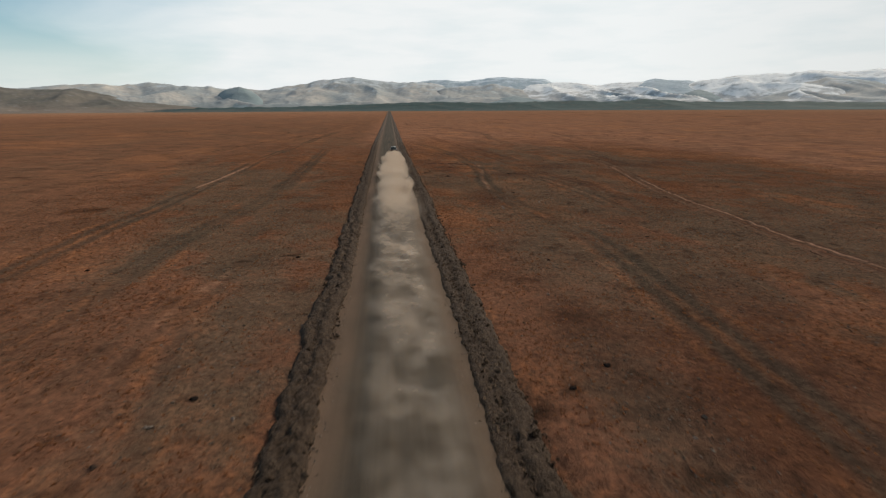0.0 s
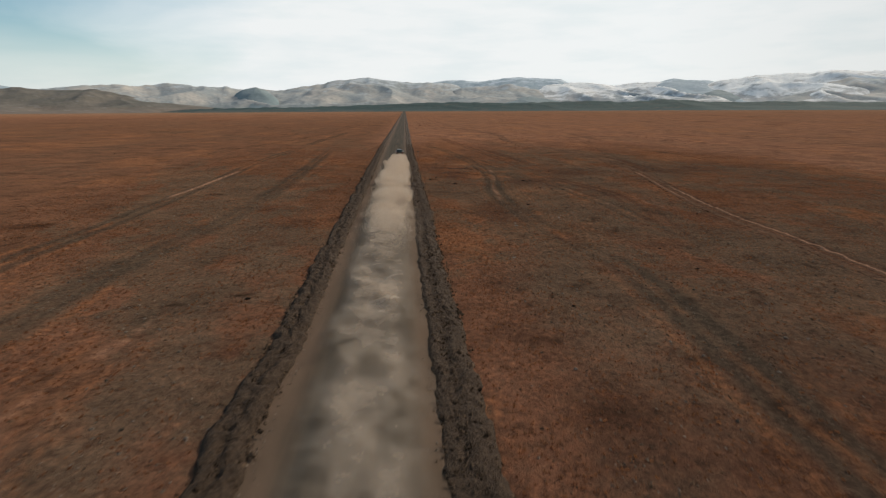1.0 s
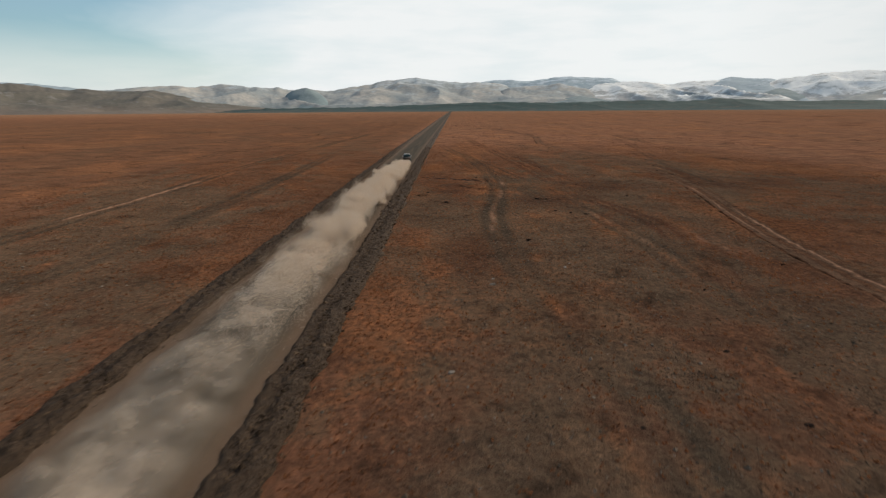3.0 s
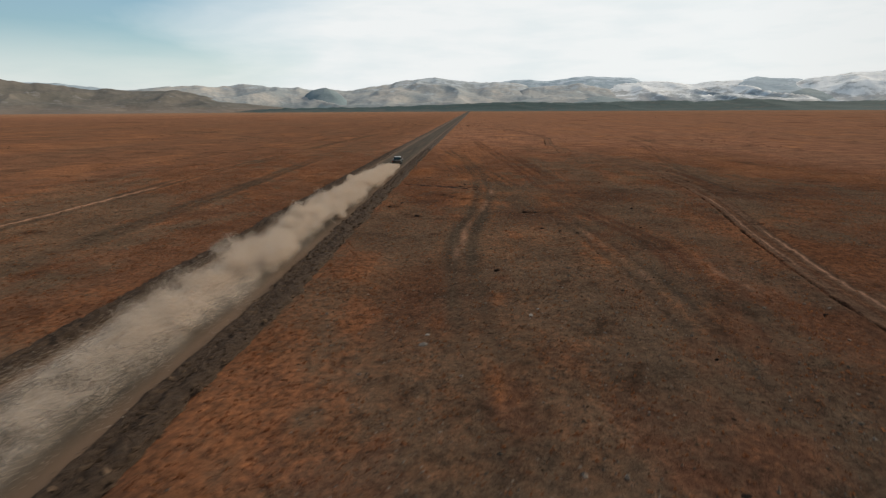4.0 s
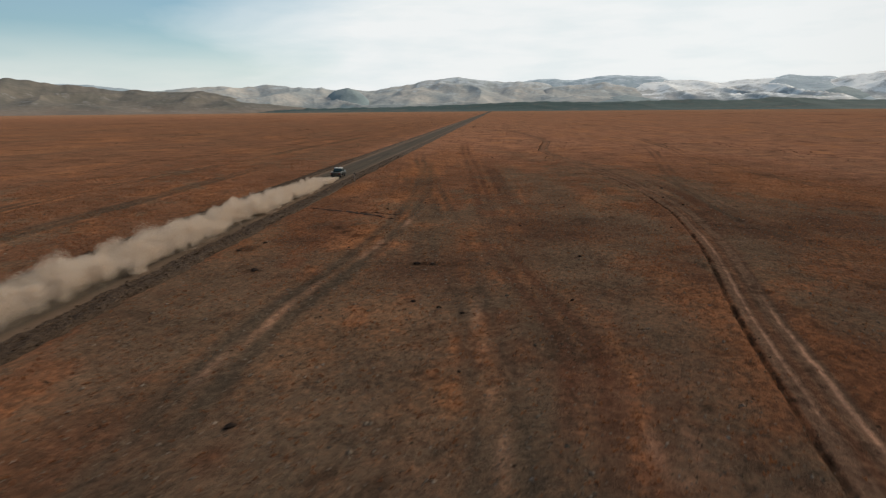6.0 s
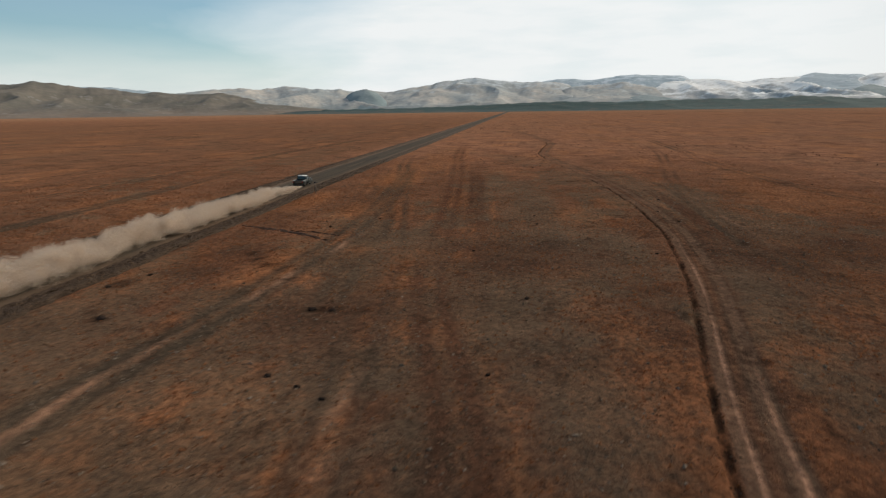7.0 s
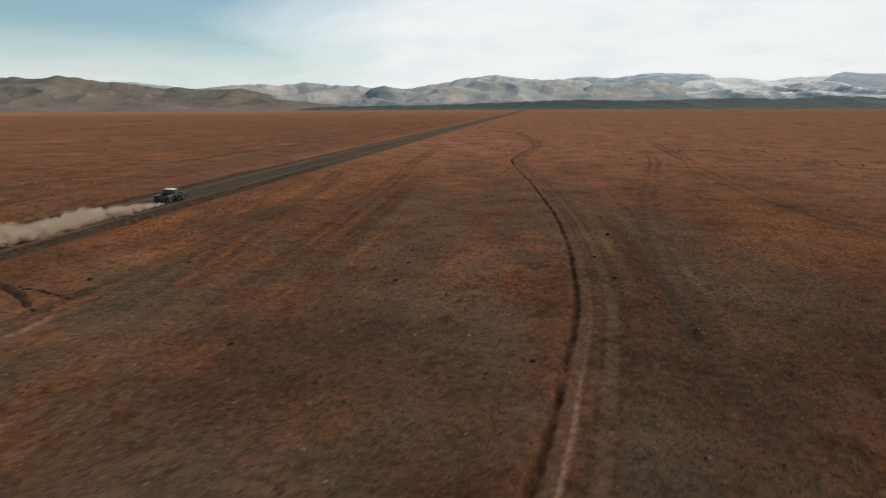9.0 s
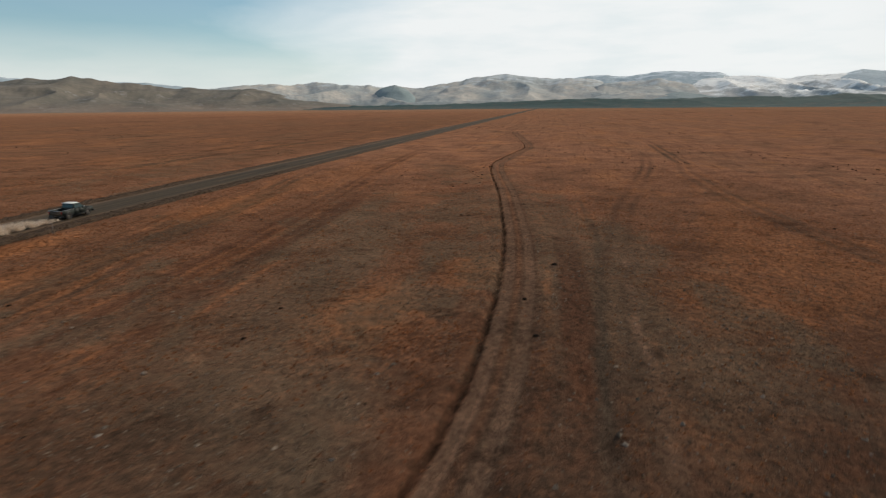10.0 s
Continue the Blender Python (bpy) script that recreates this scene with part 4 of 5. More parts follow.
def rock_mesh(name, seed, mat, rough=0.22):
    bm = bmesh.new()
    bmesh.ops.create_icosphere(bm, subdivisions=2, radius=0.5)
    rng = random.Random(seed)
    off = Vector((rng.random() * 50, rng.random() * 50, rng.random() * 50))
    cuts = [Vector((rng.uniform(-1, 1), rng.uniform(-1, 1), rng.uniform(-0.3, 1))).normalized() for _ in range(7)]
    for v in bm.verts:
        v.co *= 1 + rough * noise.noise(v.co * 2.2 + off)
        for c in cuts:
            d = v.co.dot(c) - 0.36
            if d > 0:
                v.co -= c * d * 0.9
        v.co.z = v.co.z * 0.62 + 0.14
    me = bpy.data.meshes.new(name)
    bm.to_mesh(me)
    bm.free()
    me.materials.append(mat)
    return me


def build_stones():
    rocks = [rock_mesh("stone", s, M_STONE) for s in range(4)]
    dark = [rock_mesh("dark_stone", s, M_DARK_STONE, 0.5) for s in range(10, 14)]
    pale = [rock_mesh("pale_stone", s, M_PALE_STONE) for s in range(20, 22)]

    def put(name, me, x, y, size, turn, flat, label, category, group):
        ob = new(name, me)
        z = float(ground_z(x, y))
        ob.matrix_world = pose(x, y, z - 0.03 * size, 0, 0, turn) @ Matrix.Diagonal((size, size * 0.8, size * flat, 1))
        tagged(ob, label, category, group)

    rng = random.Random(7)
    # dark clumps of dung and roots that stand out on the turf; the last is a far boulder
    for x, y, s in ((25.1, 128.3, 0.75), (26.5, 128.4, 0.6), (26.2, 118.5, 0.5), (28.1, 117.7, 0.42), (29.8, 116.5, 0.4), (20.5, 101.7, 0.6), (11.6, 125.4, 0.8),
                    (-27.2, 55.7, 0.45), (-9.5, 58.7, 0.5), (28.0, 65.2, 0.4), (14.1, 55.8, 0.35), (41.2, 165.9, 0.35), (34.8, 147.1, 0.4), (52.2, 147.6, 0.4),
                    (59.8, 180.1, 0.6), (37.5, 120.1, 0.35), (39.7, 132.3, 0.45), (11.3, 33.3, 0.5), (8.6, 31.0, 0.5), (-10.4, 31.4, 0.5), (-12.6, 26, 0.4),
                    (58.6, 164.4, 0.5), (57.6, 171.0, 0.45), (7.2, 132, 0.55), (8.4, 135.5, 0.5), (14.2, 506, 1.6)):
        put("dung_clump", dark[rng.randrange(4)], x, y, s, rng.uniform(0, 360), 0.75, "dark dry clump of dung and roots on the turf", "clump", "dark clumps on the steppe")
    for x, y, s in ((22.3, 91.0, 0.42), (22.9, 92.2, 0.3), (15.7, 85.8, 0.6), (12.5, 70.1, 0.5), (15.8, 87.2, 0.4), (43.2, 137.5, 0.3), (40.5, 150, 0.35),
                    (5.2, 27.5, 0.35), (4.9, 31.8, 0.32), (277, 904, 2.4), (0.5, 24.5, 0.22), (0.7, 29.5, 0.2)):
        put("pale_stone", pale[rng.randrange(2)], x, y, s, rng.uniform(0, 360), 0.6, "pale flat stone lying on the brown steppe", "stone", "pale stones on the steppe")
    made = 0
    while made < 170:
        x, y = rng.uniform(-45, 100), 14 + 190 * rng.random() ** 1.2
        if abs(x) < 7 or -1 < x - float(track_x(y)) < 5:
            continue
        made += 1
        s = 0.12 + 0.22 * rng.random() ** 2.5
        if rng.random() < 0.45:
            put("dung_clump", dark[rng.randrange(4)], x, y, s * 1.2, rng.uniform(0, 360), 0.7, "dark dry clump of dung and roots on the turf", "clump", "dark clumps on the steppe")
        else:
            put("stone", rocks[rng.randrange(4)], x, y, s, rng.uniform(0, 360), 0.7, "weathered grey-brown field stone on the steppe", "stone", "field stones on the steppe")


# ---- the pickup ----
def prism(outline, x0, x1, bevel=0.03, taper=None):
    """A body between x0 and x1 with a side outline of (y, z); taper(z) scales x."""
    bm = bmesh.new()
    rows = [[bm.verts.new((x, y, z)) for y, z in outline] for x in (x0, x1)]
    n = len(outline)
    bm.faces.new(rows[0])
    bm.faces.new(rows[1][::-1])
    for i in range(n):
        bm.faces.new((rows[0][i], rows[0][(i + 1) % n], rows[1][(i + 1) % n], rows[1][i])[::-1])
    if taper:
        for v in bm.verts:
            v.co.x *= taper(v.co.z)
    bmesh.ops.recalc_face_normals(bm, faces=bm.faces)
    if bevel:
        bmesh.ops.bevel(bm, geom=list(bm.edges), offset=bevel, segments=2, affect="EDGES", clamp_overlap=True)
    return bm


def box(x0, x1, y0, y1, z0, z1, bevel=0.015):
    return prism([(y0, z0), (y1, z0), (y1, z1), (y0, z1)], x0, x1, bevel)


def slab(corners, thick):
    """A thin plate through four corners, thickened along its normal."""
    bm = bmesh.new()
    c = [Vector(p) for p in corners]
    nrm = (c[1] - c[0]).cross(c[3] - c[0]).normalized() * thick
    lo, hi = [bm.verts.new(p) for p in c], [bm.verts.new(p + nrm) for p in c]
    bm.faces.new(lo[::-1])
    bm.faces.new(hi)
    for i in range(4):
        bm.faces.new((lo[i], lo[(i + 1) % 4], hi[(i + 1) % 4], hi[i]))
    bmesh.ops.recalc_face_normals(bm, faces=bm.faces)
    return bm


def lathe(profile, steps=28):
    """Turned about the x axis: profile of (x, radius)."""
    bm = bmesh.new()
    rings = []
    for i in range(steps):
        a = 2 * math.pi * i / steps
        rings.append([bm.verts.new((x, r * math.cos(a), r * math.sin(a))) for x, r in profile])
    for i in range(steps):
        p, q = rings[i], rings[(i + 1) % steps]
        for j in range(len(profile) - 1):
            bm.faces.new((p[j], p[j + 1], q[j + 1], q[j]))
    bmesh.ops.remove_doubles(bm, verts=bm.verts, dist=1e-5)
    bmesh.ops.recalc_face_normals(bm, faces=bm.faces)
    return bm


def build_pickup(x, y, z, turn):
    paint = plain_material("dark_green_grey_paint", (0.017, 0.021, 0.018), 0.6, 0.0, 0.0, 0.25, 3)
    white = plain_material("white_roof_paint", (0.78, 0.78, 0.75), 0.35, 0.0, 0.4, 0.04, 3)
    glass = plain_material("tinted_glass", (0.010, 0.028, 0.028), 0.08, 0.0, 0.0, 0.05, 3)
    rubber = plain_material("dusty_rubber", (0.035, 0.030, 0.027), 0.85, 0, 0, 0.25, 9)
    steel = plain_material("dull_steel", (0.42, 0.42, 0.41), 0.4, 0.9, 0, 0.1, 9)
    rim_paint = plain_material("dusty_dark_steel", (0.10, 0.092, 0.082), 0.6, 0.3, 0, 0.2, 9)
    plastic = plain_material("black_plastic", (0.02, 0.02, 0.02), 0.55, 0, 0, 0.2, 9)
    red = plain_material("red_lens", (0.28, 0.012, 0.01), 0.2, 0, 0.5, 0.05, 9)
    clear = plain_material("clear_lens", (0.7, 0.72, 0.72), 0.12, 0, 0.5, 0.03, 9)
    mud = simple_soil("dusty_tailgate", (0.055, 0.043, 0.034), (0.105, 0.080, 0.061), 5.0, 0.9, 0.2, 0.01)
    dusty = simple_soil("dusty_liner", (0.09, 0.072, 0.058), (0.16, 0.125, 0.10), 6.0, 0.9, 0.3, 0.01)
    car = tagged(new("pickup_truck"), "dark grey-green pickup truck with a white roof on the gravel road", "pickup truck")
    W = 0.93
    tub = lambda h: 1 - 0.05 * max(0.0, h - 1.0) - 0.05 * max(0.0, 0.75 - h)
    part("cab_body", prism([(-0.62, 0.45), (1.12, 0.45), (1.18, 0.8), (1.2, 1.16), (-0.62, 1.16)], -W, W, 0.035, tub), paint, car)
    part("bonnet", prism([(1.14, 0.5), (2.42, 0.5), (2.5, 0.62), (2.49, 0.95), (2.3, 1.06), (1.14, 1.17)], -W * 0.97, W * 0.97, 0.06, tub), paint, car)
    # cabin glasshouse
    cab = lambda h: 1 - 0.24 * max(0.0, h - 1.13)
    part("cabin", prism([(-0.6, 1.13), (1.16, 1.13), (0.5, 1.74), (-0.45, 1.74)], -W * 0.985, W * 0.985, 0.03, cab), paint, car)
    top = W * 0.985 * cab(1.74)
    roof = part("roof", prism([(-0.52, 1.735), (0.52, 1.735), (0.45, 1.80), (0.0, 1.825), (-0.46, 1.80)], -top, top, 0.03), white, car, "white painted roof panel")
    for i in range(5):
        rx = -0.5 + 0.25 * i
        part("roof_rib", box(rx - 0.035, rx + 0.035, -0.42, 0.40, 1.80, 1.84, 0.012), white, roof)
    beacon = part("antenna_base", lathe([(0, 0), (0, 0.05), (0.09, 0.04), (0.11, 0)], 14), plastic, car, "small dark antenna base")
    beacon.matrix_local = pose(0, -0.05, 1.82, 0, -90, 0)
    part("antenna", lathe([(0, 0), (0, 0.008), (0.45, 0.004), (0.45, 0)], 6), plastic, car).matrix_local = pose(0.0, -0.05, 1.9, 12, -90, 0)

    def pane(name, a, b_, label):
        part(name, slab([*a, *b_], 0.008), glass, car, label, flat=True)

    def cx(h, k=1.0):
        return W * 0.985 * cab(h) * k

    yb = lambda h: -0.6 + 0.15 * (h - 1.13) / 0.61
    yf = lambda h: 1.16 - 0.66 * (h - 1.13) / 0.61
    pane("rear_window", [(-cx(1.24, .86), yb(1.24) - .004, 1.24), (cx(1.24, .86), yb(1.24) - .004, 1.24)],
         [(cx(1.66, .86), yb(1.66) - .004, 1.66), (-cx(1.66, .86), yb(1.66) - .004, 1.66)], "dark rear window")
    pane("windscreen", [(cx(1.2, .9), yf(1.2) + .004, 1.2), (-cx(1.2, .9), yf(1.2) + .004, 1.2)],
         [(-cx(1.68, .9), yf(1.68) + .004, 1.68), (cx(1.68, .9), yf(1.68) + .004, 1.68)], "dark windscreen")
    for s in (-1, 1):
        for y0, y1, y2, y3 in ((-0.5, 0.12, 0.12, -0.38), (0.2, 0.95, 0.47, 0.2)):
            q = [(s * (cx(1.2) + .003), y0, 1.2), (s * (cx(1.2) + .003), y1, 1.2), (s * (cx(1.66) + .003), y2, 1.66), (s * (cx(1.66) + .003), y3, 1.66)]
            pane("side_window", *((q[:2], q[2:]) if s > 0 else ((q[1], q[0]), (q[3], q[2]))), "dark side window")
        door = part("door", box(s * (W - 0.03) - 0.012, s * (W - 0.03) + 0.036 * 1, 0.16, 1.08, 0.55, 1.12, 0.012) if s > 0 else box(-W - 0.006, -W + 0.04, 0.16, 1.08, 0.55, 1.12, 0.012), paint, car)
        part("door_handle", box(s * W - 0.02 if s > 0 else -W - 0.03, s * W + 0.03 if s > 0 else -W + 0.02, 0.24, 0.38, 0.98, 1.01, 0.008), plastic, door)
        door = part("rear_door", box(W - 0.042, W + 0.006, -0.56, 0.13, 0.55, 1.12, 0.012) if s > 0 else box(-W - 0.006, -W + 0.04, -0.56, 0.13, 0.55, 1.12, 0.012), paint, car)
        mirror = part("mirror", box(s * (W + 0.02) if s > 0 else -W - 0.2, s * (W + 0.2) if s > 0 else -W - 0.02, 0.86, 0.95, 1.12, 1.34, 0.03), plastic, car, "black side mirror")
        part("mirror_glass", box(s * (W + 0.05) if s > 0 else -W - 0.18, s * (W + 0.18) if s > 0 else -W - 0.05, 0.852, 0.858, 1.14, 1.31, 0.002), clear, mirror)
        # load bed side
        bx0, bx1 = (W - 0.07, W) if s > 0 else (-W, -W + 0.07)
        part("bed_side", prism([(-2.5, 0.55), (-0.66, 0.5), (-0.66, 1.14), (-2.5, 1.14)], bx0, bx1, 0.02), paint, car)
        part("bed_rail", box(bx0 - 0.015, bx1 + 0.015, -2.52, -0.66, 1.14, 1.175, 0.012), steel, car, "bright steel rail along the bed")
        part("tail_light", box(s * (W - 0.14) if s > 0 else -W + 0.01, s * (W - 0.01) if s > 0 else -W + 0.14, -2.555, -2.5, 0.72, 1.06, 0.012), red, car, "red tail light")
        part("head_light", box(s * 0.55 if s > 0 else -0.85, s * 0.85 if s > 0 else -0.55, 2.46, 2.52, 0.72, 0.9, 0.02), clear, car, "clear headlight")
        part("running_board", box(s * (W - 0.06) if s > 0 else -W - 0.1, s * (W + 0.1) if s > 0 else -W + 0.06, -0.6, 1.05, 0.40, 0.45, 0.015), plastic, car)
        for wy in (-1.5, 1.52):
            arch = lathe([(-0.03, 0.40), (-0.03, 0.49), (0.03, 0.49), (0.03, 0.40)], 30)
            bmesh.ops.delete(arch, geom=[v for v in arch.verts if v.co.z < -0.08], context="VERTS")
            part("wheel_arch", arch, plastic, car, "black wheel arch").matrix_local = pose(s * (W + 0.005), wy, 0.42)
            wheel = part("wheel", lathe([(-0.11, 0.0), (-0.11, 0.16), (-0.06, 0.235), (0.06, 0.235), (0.11, 0.16), (0.11, 0.0)], 24), rim_paint, car, "dusty dark steel wheel")
            wheel.matrix_local = pose(s * 0.82, wy, 0.385)
            part("tyre", lathe([(-0.1, 0.235), (-0.125, 0.27), (-0.125, 0.34), (-0.10, 0.375), (-0.05, 0.385), (0.05, 0.385), (0.10, 0.375), (0.125, 0.34), (0.125, 0.27), (0.1, 0.235)], 32), rubber, wheel, "dusty black tyre")
            part("hub", lathe([(-0.125, 0), (-0.125, 0.06), (0.125, 0.06), (0.125, 0)], 14), plastic, wheel)
    part("bed_floor", box(-W + 0.07, W - 0.07, -2.48, -0.66, 0.60, 0.66, 0.008), dusty, car, "dusty bed floor")
    part("bed_front", box(-W + 0.07, W - 0.07, -0.70, -0.64, 0.62, 1.16, 0.012), paint, car)
    gate = part("tailgate", box(-W + 0.02, W - 0.02, -2.55, -2.49, 0.58, 1.13, 0.015), mud, car, "dusty brown tailgate")
    part("tailgate_rail", box(-W + 0.02, W - 0.02, -2.56, -2.47, 1.13, 1.17, 0.012), steel, gate, "bright steel top rail")
    part("gate_handle", box(-0.12, 0.12, -2.58, -2.54, 0.92, 1.0, 0.012), plastic, gate)
    part("gate_panel", box(-0.6, 0.6, -2.562, -2.545, 0.66, 0.86, 0.006), mud, gate)
    part("rear_panel", box(-0.26, 0.26, -2.66, -2.64, 0.50, 0.61, 0.004), dusty, car, "dusty plain panel")
    part("rear_bumper", prism([(-2.64, 0.42), (-2.5, 0.38), (-2.45, 0.42), (-2.45, 0.56), (-2.64, 0.56)], -W, W, 0.025), plastic, car, "black rear bumper")
    part("front_bumper", prism([(2.4, 0.38), (2.6, 0.42), (2.62, 0.6), (2.4, 0.64)], -W, W, 0.03), plastic, car, "black front bumper")
    part("grille", box(-0.52, 0.52, 2.47, 2.515, 0.68, 0.92, 0.012), plastic, car)
    part("underbody", box(-0.7, 0.7, -2.4, 2.35, 0.32, 0.55, 0.03), plastic, car)
    for wy in (-1.5, 1.52):
        part("axle", lathe([(-0.75, 0), (-0.75, 0.06), (0.75, 0.06), (0.75, 0)], 10), plastic, car).matrix_local = pose(0, wy, 0.385)
    part("exhaust", lathe([(0, 0.02), (0, 0.035), (0.5, 0.035), (0.5, 0.02), (0, 0.02)], 12), steel, car).matrix_local = pose(0.55, -2.1, 0.34, 0, 0, -90)
    car.matrix_world = pose(x, y, z, 0, 0, turn)
    return car


# ---- dust behind it ----
DUST_A, DUST_B = (0.65, 0.53, 0.415), (0.79, 0.655, 0.525)


def dust_material():
    """Pale wisps of dust that scatter light both ways, densest in the middle of each wisp and clear at its rim."""
    m, nn, li, b = material("road_dust")
    nn.remove(b)
    geo = nn.new("ShaderNodeNewGeometry")
    col = mixed(nn, li, geo.outputs["Random Per Island"], DUST_A, DUST_B)
    d, t, mx = nn.new("ShaderNodeBsdfDiffuse"), nn.new("ShaderNodeBsdfTranslucent"), nn.new("ShaderNodeMixShader")
    mx.inputs[0].default_value = 0.5
    li.new(col, d.inputs[0])
    li.new(col, t.inputs[0])
    li.new(d.outputs[0], mx.inputs[1])
    li.new(t.outputs[0], mx.inputs[2])
    wisp, sep = nn.new("ShaderNodeAttribute"), nn.new("ShaderNodeSeparateColor")
    wisp.attribute_name = "wisp"
    li.new(wisp.outputs["Color"], sep.inputs[0])
    body = sep.outputs[0]
    for k in (1, 2):
        mul = nn.new("ShaderNodeMath")
        mul.operation = "MULTIPLY"
        li.new(body, mul.inputs[0])
        li.new(sep.outputs[k], mul.inputs[1])
        body = mul.outputs[0]
    tr, last = nn.new("ShaderNodeBsdfTransparent"), nn.new("ShaderNodeMixShader")
    # the wisp is full over its middle and fades to its rim
    core = nn.new("ShaderNodeMath")
    core.operation = "MULTIPLY"
    li.new(ranged(nn, li, body, 0, 1 / 45), core.inputs[0])
    li.new(wisp.outputs["Alpha"], core.inputs[1])
    li.new(core.outputs[0], last.inputs[0])
    li.new(tr.outputs[0], last.inputs[1])
    li.new(mx.outputs[0], last.inputs[2])
    li.new(last.outputs[0], nn["Material Output"].inputs[0])
    return m


def wisps(name, mid, size, thick, mat, rng):
    """Countless soft scraps of dust, turned every way, in one mesh."""
    n = len(mid)
    u = rng.normal(0, 1, (n, 3))
    u /= np.linalg.norm(u, axis=1, keepdims=True)
    w = np.cross(u, rng.normal(0, 1, (n, 3)))
    w /= np.linalg.norm(w, axis=1, keepdims=True)
    size = size[:, None]
    v = np.stack([mid + u * size, mid + (-0.5 * u + 0.866 * w) * size, mid + (-0.5 * u - 0.866 * w) * size], 1)
    v[..., 2] = np.maximum(v[..., 2], 0.16 + 0.02 * rng.random((n, 3)))
    ob = mesh_object(name, v.reshape(-1, 3), np.arange(3 * n).reshape(-1, 3), mat, smooth_shaded=False)
    tint = np.zeros((n, 3, 4), np.float32)
    tint[:, (0, 1, 2), (0, 1, 2)] = 1
    tint[..., 3] = thick[:, None]
    a = ob.data.attributes.new("wisp", "FLOAT_COLOR", "POINT")
    a.data.foreach_set("color", tint.ravel())
    return ob


def build_dust(name, first, last, puffs, size, thick, depth, seed, label):
    """A stretch of the trail as round puffs: two jets from the rear wheels that roll up into one and thin out behind.
    size: of a wisp; thick: of its middle; depth(back): how dense the trail stands over the road."""
    rng = np.random.default_rng(seed)
    back = rng.uniform(first, last, puffs)
    y = CAR_REAR - back
    grown = 1 - np.exp(-back / 15.0)
    old = smooth(75, 150, back)
    side = np.where(rng.random(puffs) < 0.5, -1.0, 1.0)
    half = 0.16 + 2.25 * grown + 0.5 * old
    x = 1.4 - 1.0 * smooth(0, 70, back) + road_x(y) + side * 0.78 * np.exp(-back / 14.0) + np.clip(rng.normal(0, 0.5, puffs), -1, 1) * half * (0.65 + 0.7 * fbm(y * 0.22, side, 3, 513))
    r = (0.20 + 0.62 * grown + 0.35 * old) * rng.uniform(0.45, 1.15, puffs)
    swell = 0.55 + 0.8 * smooth(0.25, 0.75, fbm(y * 0.17, y * 0 + 3, 3, 511))
    z = r * 0.55 + rng.random(puffs) ** 1.4 * (0.12 + 1.05 * grown + 0.3 * old) * swell
    share = r ** 2.4 * (0.2 + 1.25 * smooth(0.3, 0.65, fbm(x * 0.35, y * 0.2, 3, 561)))
    area = 1.3 * size ** 2 * 0.6 * thick * 0.5
    picks = []
    for lo in np.arange(first, last, 2.0):
        here = np.flatnonzero((back >= lo) & (back < lo + 2.0))
        wide = 0.9 + 1.9 * (1 - math.exp(-lo / 15.0)) * 1.9
        if len(here):
            picks.append(rng.choice(here, int(depth(lo) * wide * 2.0 / area), p=share[here] / share[here].sum()))
    pick = np.concatenate(picks)
    count = len(pick)
    a = rng.normal(0, 1, (count, 3))
    a *= (rng.random(count) ** 0.55 / np.linalg.norm(a, axis=1))[:, None] * r[pick, None]
    a[:, 1] *= 1.25
    mid = np.stack([x, y, z], -1)[pick] + a
    mid[:, 2] = np.abs(mid[:, 2]) + 0.1
    grow = 0.75 + 0.25 * grown[pick]
    ob = wisps(name, mid, size * grow * rng.uniform(0.8, 1.2, count), np.full(count, thick), M_DUST, rng)
    return tagged(ob, label, "dust", kind="stuff")


def veil_material():
    """A thin sheet of dust, open where its body is thin."""
    m, nn, li, b = material("thin_dust")
    nn.remove(b)
    co = place(nn, li)
    col = mixed(nn, li, noise_node(nn, li, 0.6, 3, 0.5, co), DUST_A, DUST_B)
    d, t, mx = nn.new("ShaderNodeBsdfDiffuse"), nn.new("ShaderNodeBsdfTranslucent"), nn.new("ShaderNodeMixShader")
    mx.inputs[0].default_value = 0.5
    li.new(col, d.inputs[0])
    li.new(col, t.inputs[0])
    li.new(d.outputs[0], mx.inputs[1])
    li.new(t.outputs[0], mx.inputs[2])
    curl = noise_node(nn, li, 0.75, 5, 0.55, co)
    body = mixed(nn, li, 1.0, attribute(nn, "body"), ranged(nn, li, curl, 0.32, 0.68, 0.35, 1.45), "MULTIPLY")
    tr, last = nn.new("ShaderNodeBsdfTransparent"), nn.new("ShaderNodeMixShader")
    li.new(body, last.inputs[0])
    li.new(tr.outputs[0], last.inputs[1])
    li.new(mx.outputs[0], last.inputs[2])
    li.new(last.outputs[0], nn["Material Output"].inputs[0])
    return m


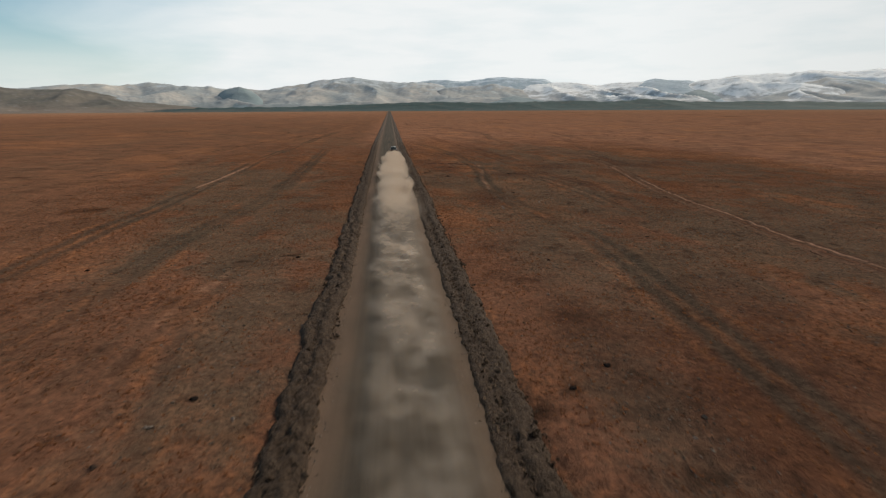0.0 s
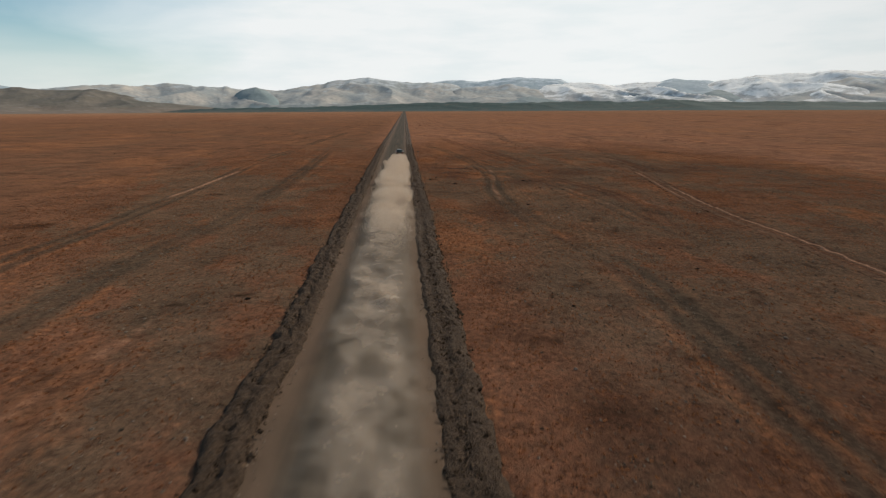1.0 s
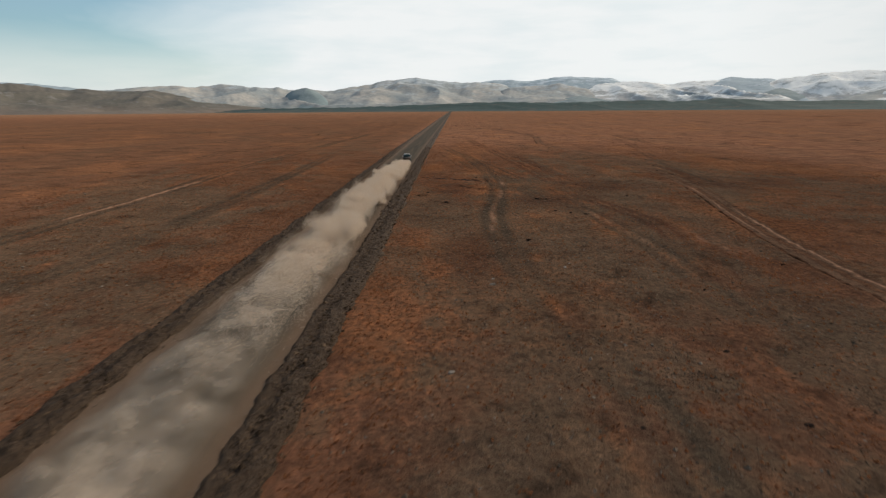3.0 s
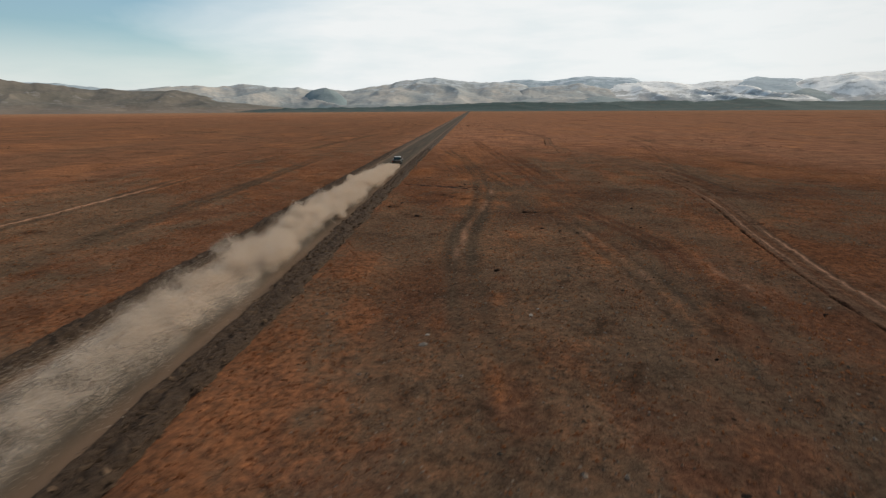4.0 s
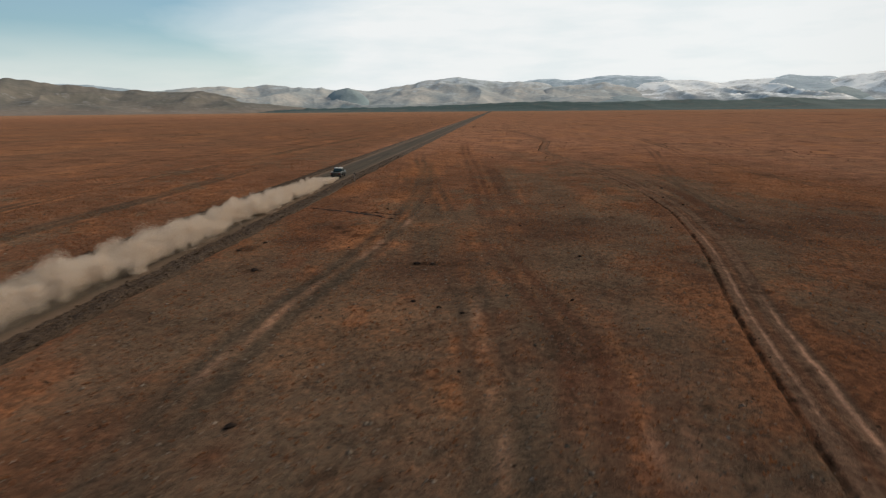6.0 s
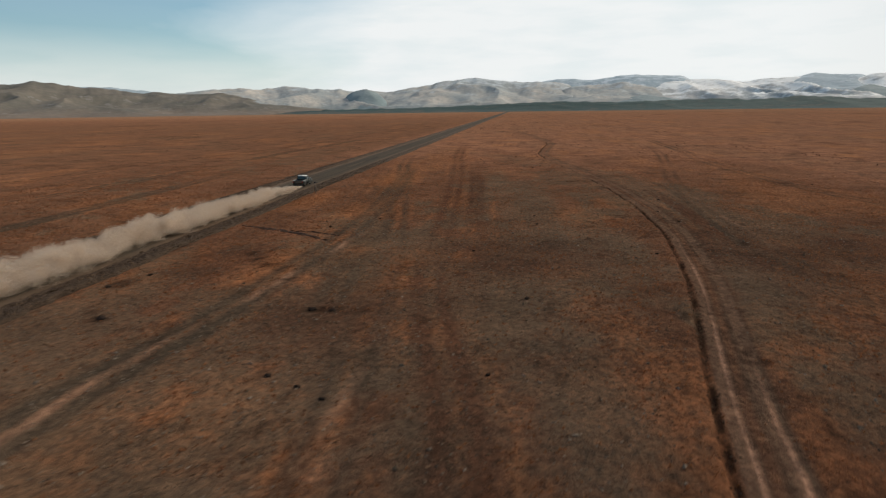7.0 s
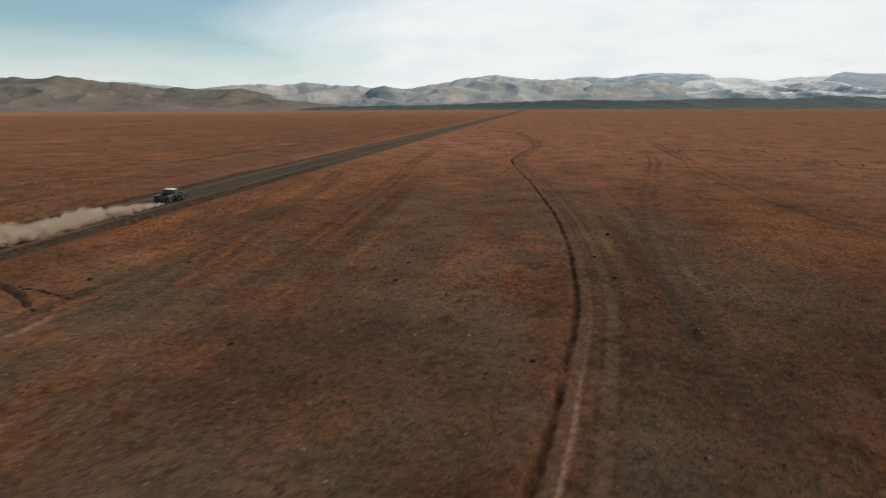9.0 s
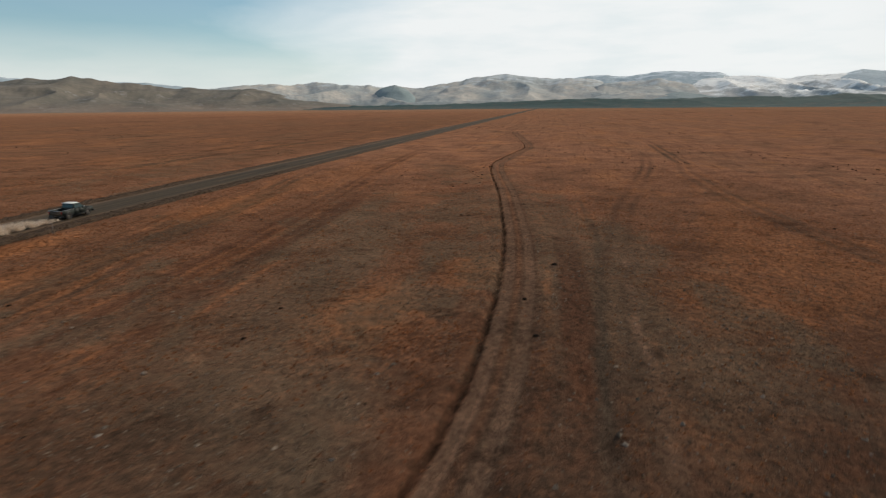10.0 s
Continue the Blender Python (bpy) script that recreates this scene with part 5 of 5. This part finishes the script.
def build_dust_veil(level, thick, first, last, seed):
    """One thin soft sheet of settling dust, billowing gently, that thins out at its rims."""
    back, u = np.meshgrid(np.arange(first, last, 0.3), np.linspace(-1, 1, 31), indexing="ij")
    y = CAR_REAR - back
    wide = 3.1 + 0.3 * level + 1.2 * (fbm(y * 0.12, y * 0, 2, seed + 1) - 0.5)
    x = 0.25 + road_x(y) + u * wide + 0.9 * (fbm(y * 0.08, y * 0, 2, seed + 2) - 0.5)
    z = 0.2 + (0.1 + 0.9 * level) * (1 - u ** 4) * (0.2 + 1.2 * fbm(x * 0.4, y * 0.35, 2, seed)) + 0.25 * level * fbm(x * 1.0, y * 0.8, 2, seed + 4)
    run = smooth(first, first + 32, back) * (1 - smooth(last - 60, last, back))
    cloud = smooth(0.38, 0.64, fbm(x * 0.45 + 40, y * 0.3, 4, seed + 3, 0.5))
    ob = mesh_object("dust_veil", np.stack([x, y, z], -1).reshape(-1, 3), grid_faces(*back.shape), M_VEIL)
    set_attribute(ob, "body", thick * run * (0.2 + 0.8 * cloud) * smooth(1.0, 0.25, np.abs(u)))
    return tagged(ob, "thin settling veil of beige dust over the gravel road", "dust", kind="stuff")


def build_post(x, y):
    """A thin marker post beside the road with a small dark board on top."""
    wood = plain_material("grey_weathered_wood", (0.16, 0.135, 0.115), 0.85, 0, 0, 0.3, 20)
    dark = plain_material("dark_board", (0.02, 0.02, 0.022), 0.6, 0, 0, 0.2, 20)
    post = tagged(new("marker_post"), "thin grey marker post with a dark top beside the road", "post")
    bm = bmesh.new()
    bmesh.ops.create_cone(bm, cap_ends=True, segments=10, radius1=0.05, radius2=0.04, depth=1.9)
    part("pole", bm, wood, post).matrix_local = pose(0, 0, 0.85, 0, 1.5, 0)
    part("board", box(-0.2, 0.2, -0.025, 0.025, 1.62, 1.86, 0.01), dark, post, "small dark board")
    part("bracket", box(-0.06, 0.06, -0.05, 0.05, 1.68, 1.74, 0.006), wood, post)
    post.matrix_world = pose(x, y, float(ground_z(x, y)), 0, 0, 12)


CAR_REAR = 190.0
M_CLOD = stone_material("earth_clod", (0.028, 0.019, 0.013), (0.150, 0.098, 0.063))
build_pickup(float(road_x(CAR_REAR)) + 1.4, CAR_REAR + 2.6, 0.10, 0.3)
M_DUST = dust_material()
build_dust("dust_trail", 0.2, 64.0, 1500, 0.050, 0.78, lambda b: (1.9 - 0.5 * smooth(20, 60, b)) * (1 - smooth(54, 64, b)), 503, "pale beige dust trail rolling behind the pickup truck")
build_dust("dust_trail", 54.0, 122.0, 1300, 0.033, 0.80, lambda b: 1.3 * smooth(54, 64, b) * (1 - smooth(72, 122, b)), 505, "loosening beige dust trail over the gravel road")
M_VEIL = veil_material()
for i, thick in enumerate((0.50, 0.46, 0.40)):
    build_dust_veil(0.2 + 0.4 * i, thick, 62.0 + 5 * i, 196.0 - 6 * i, 611 + 20 * i)
build_post(5.9, 184.0)
build_stones()
build_cover()
build_edge_clods()
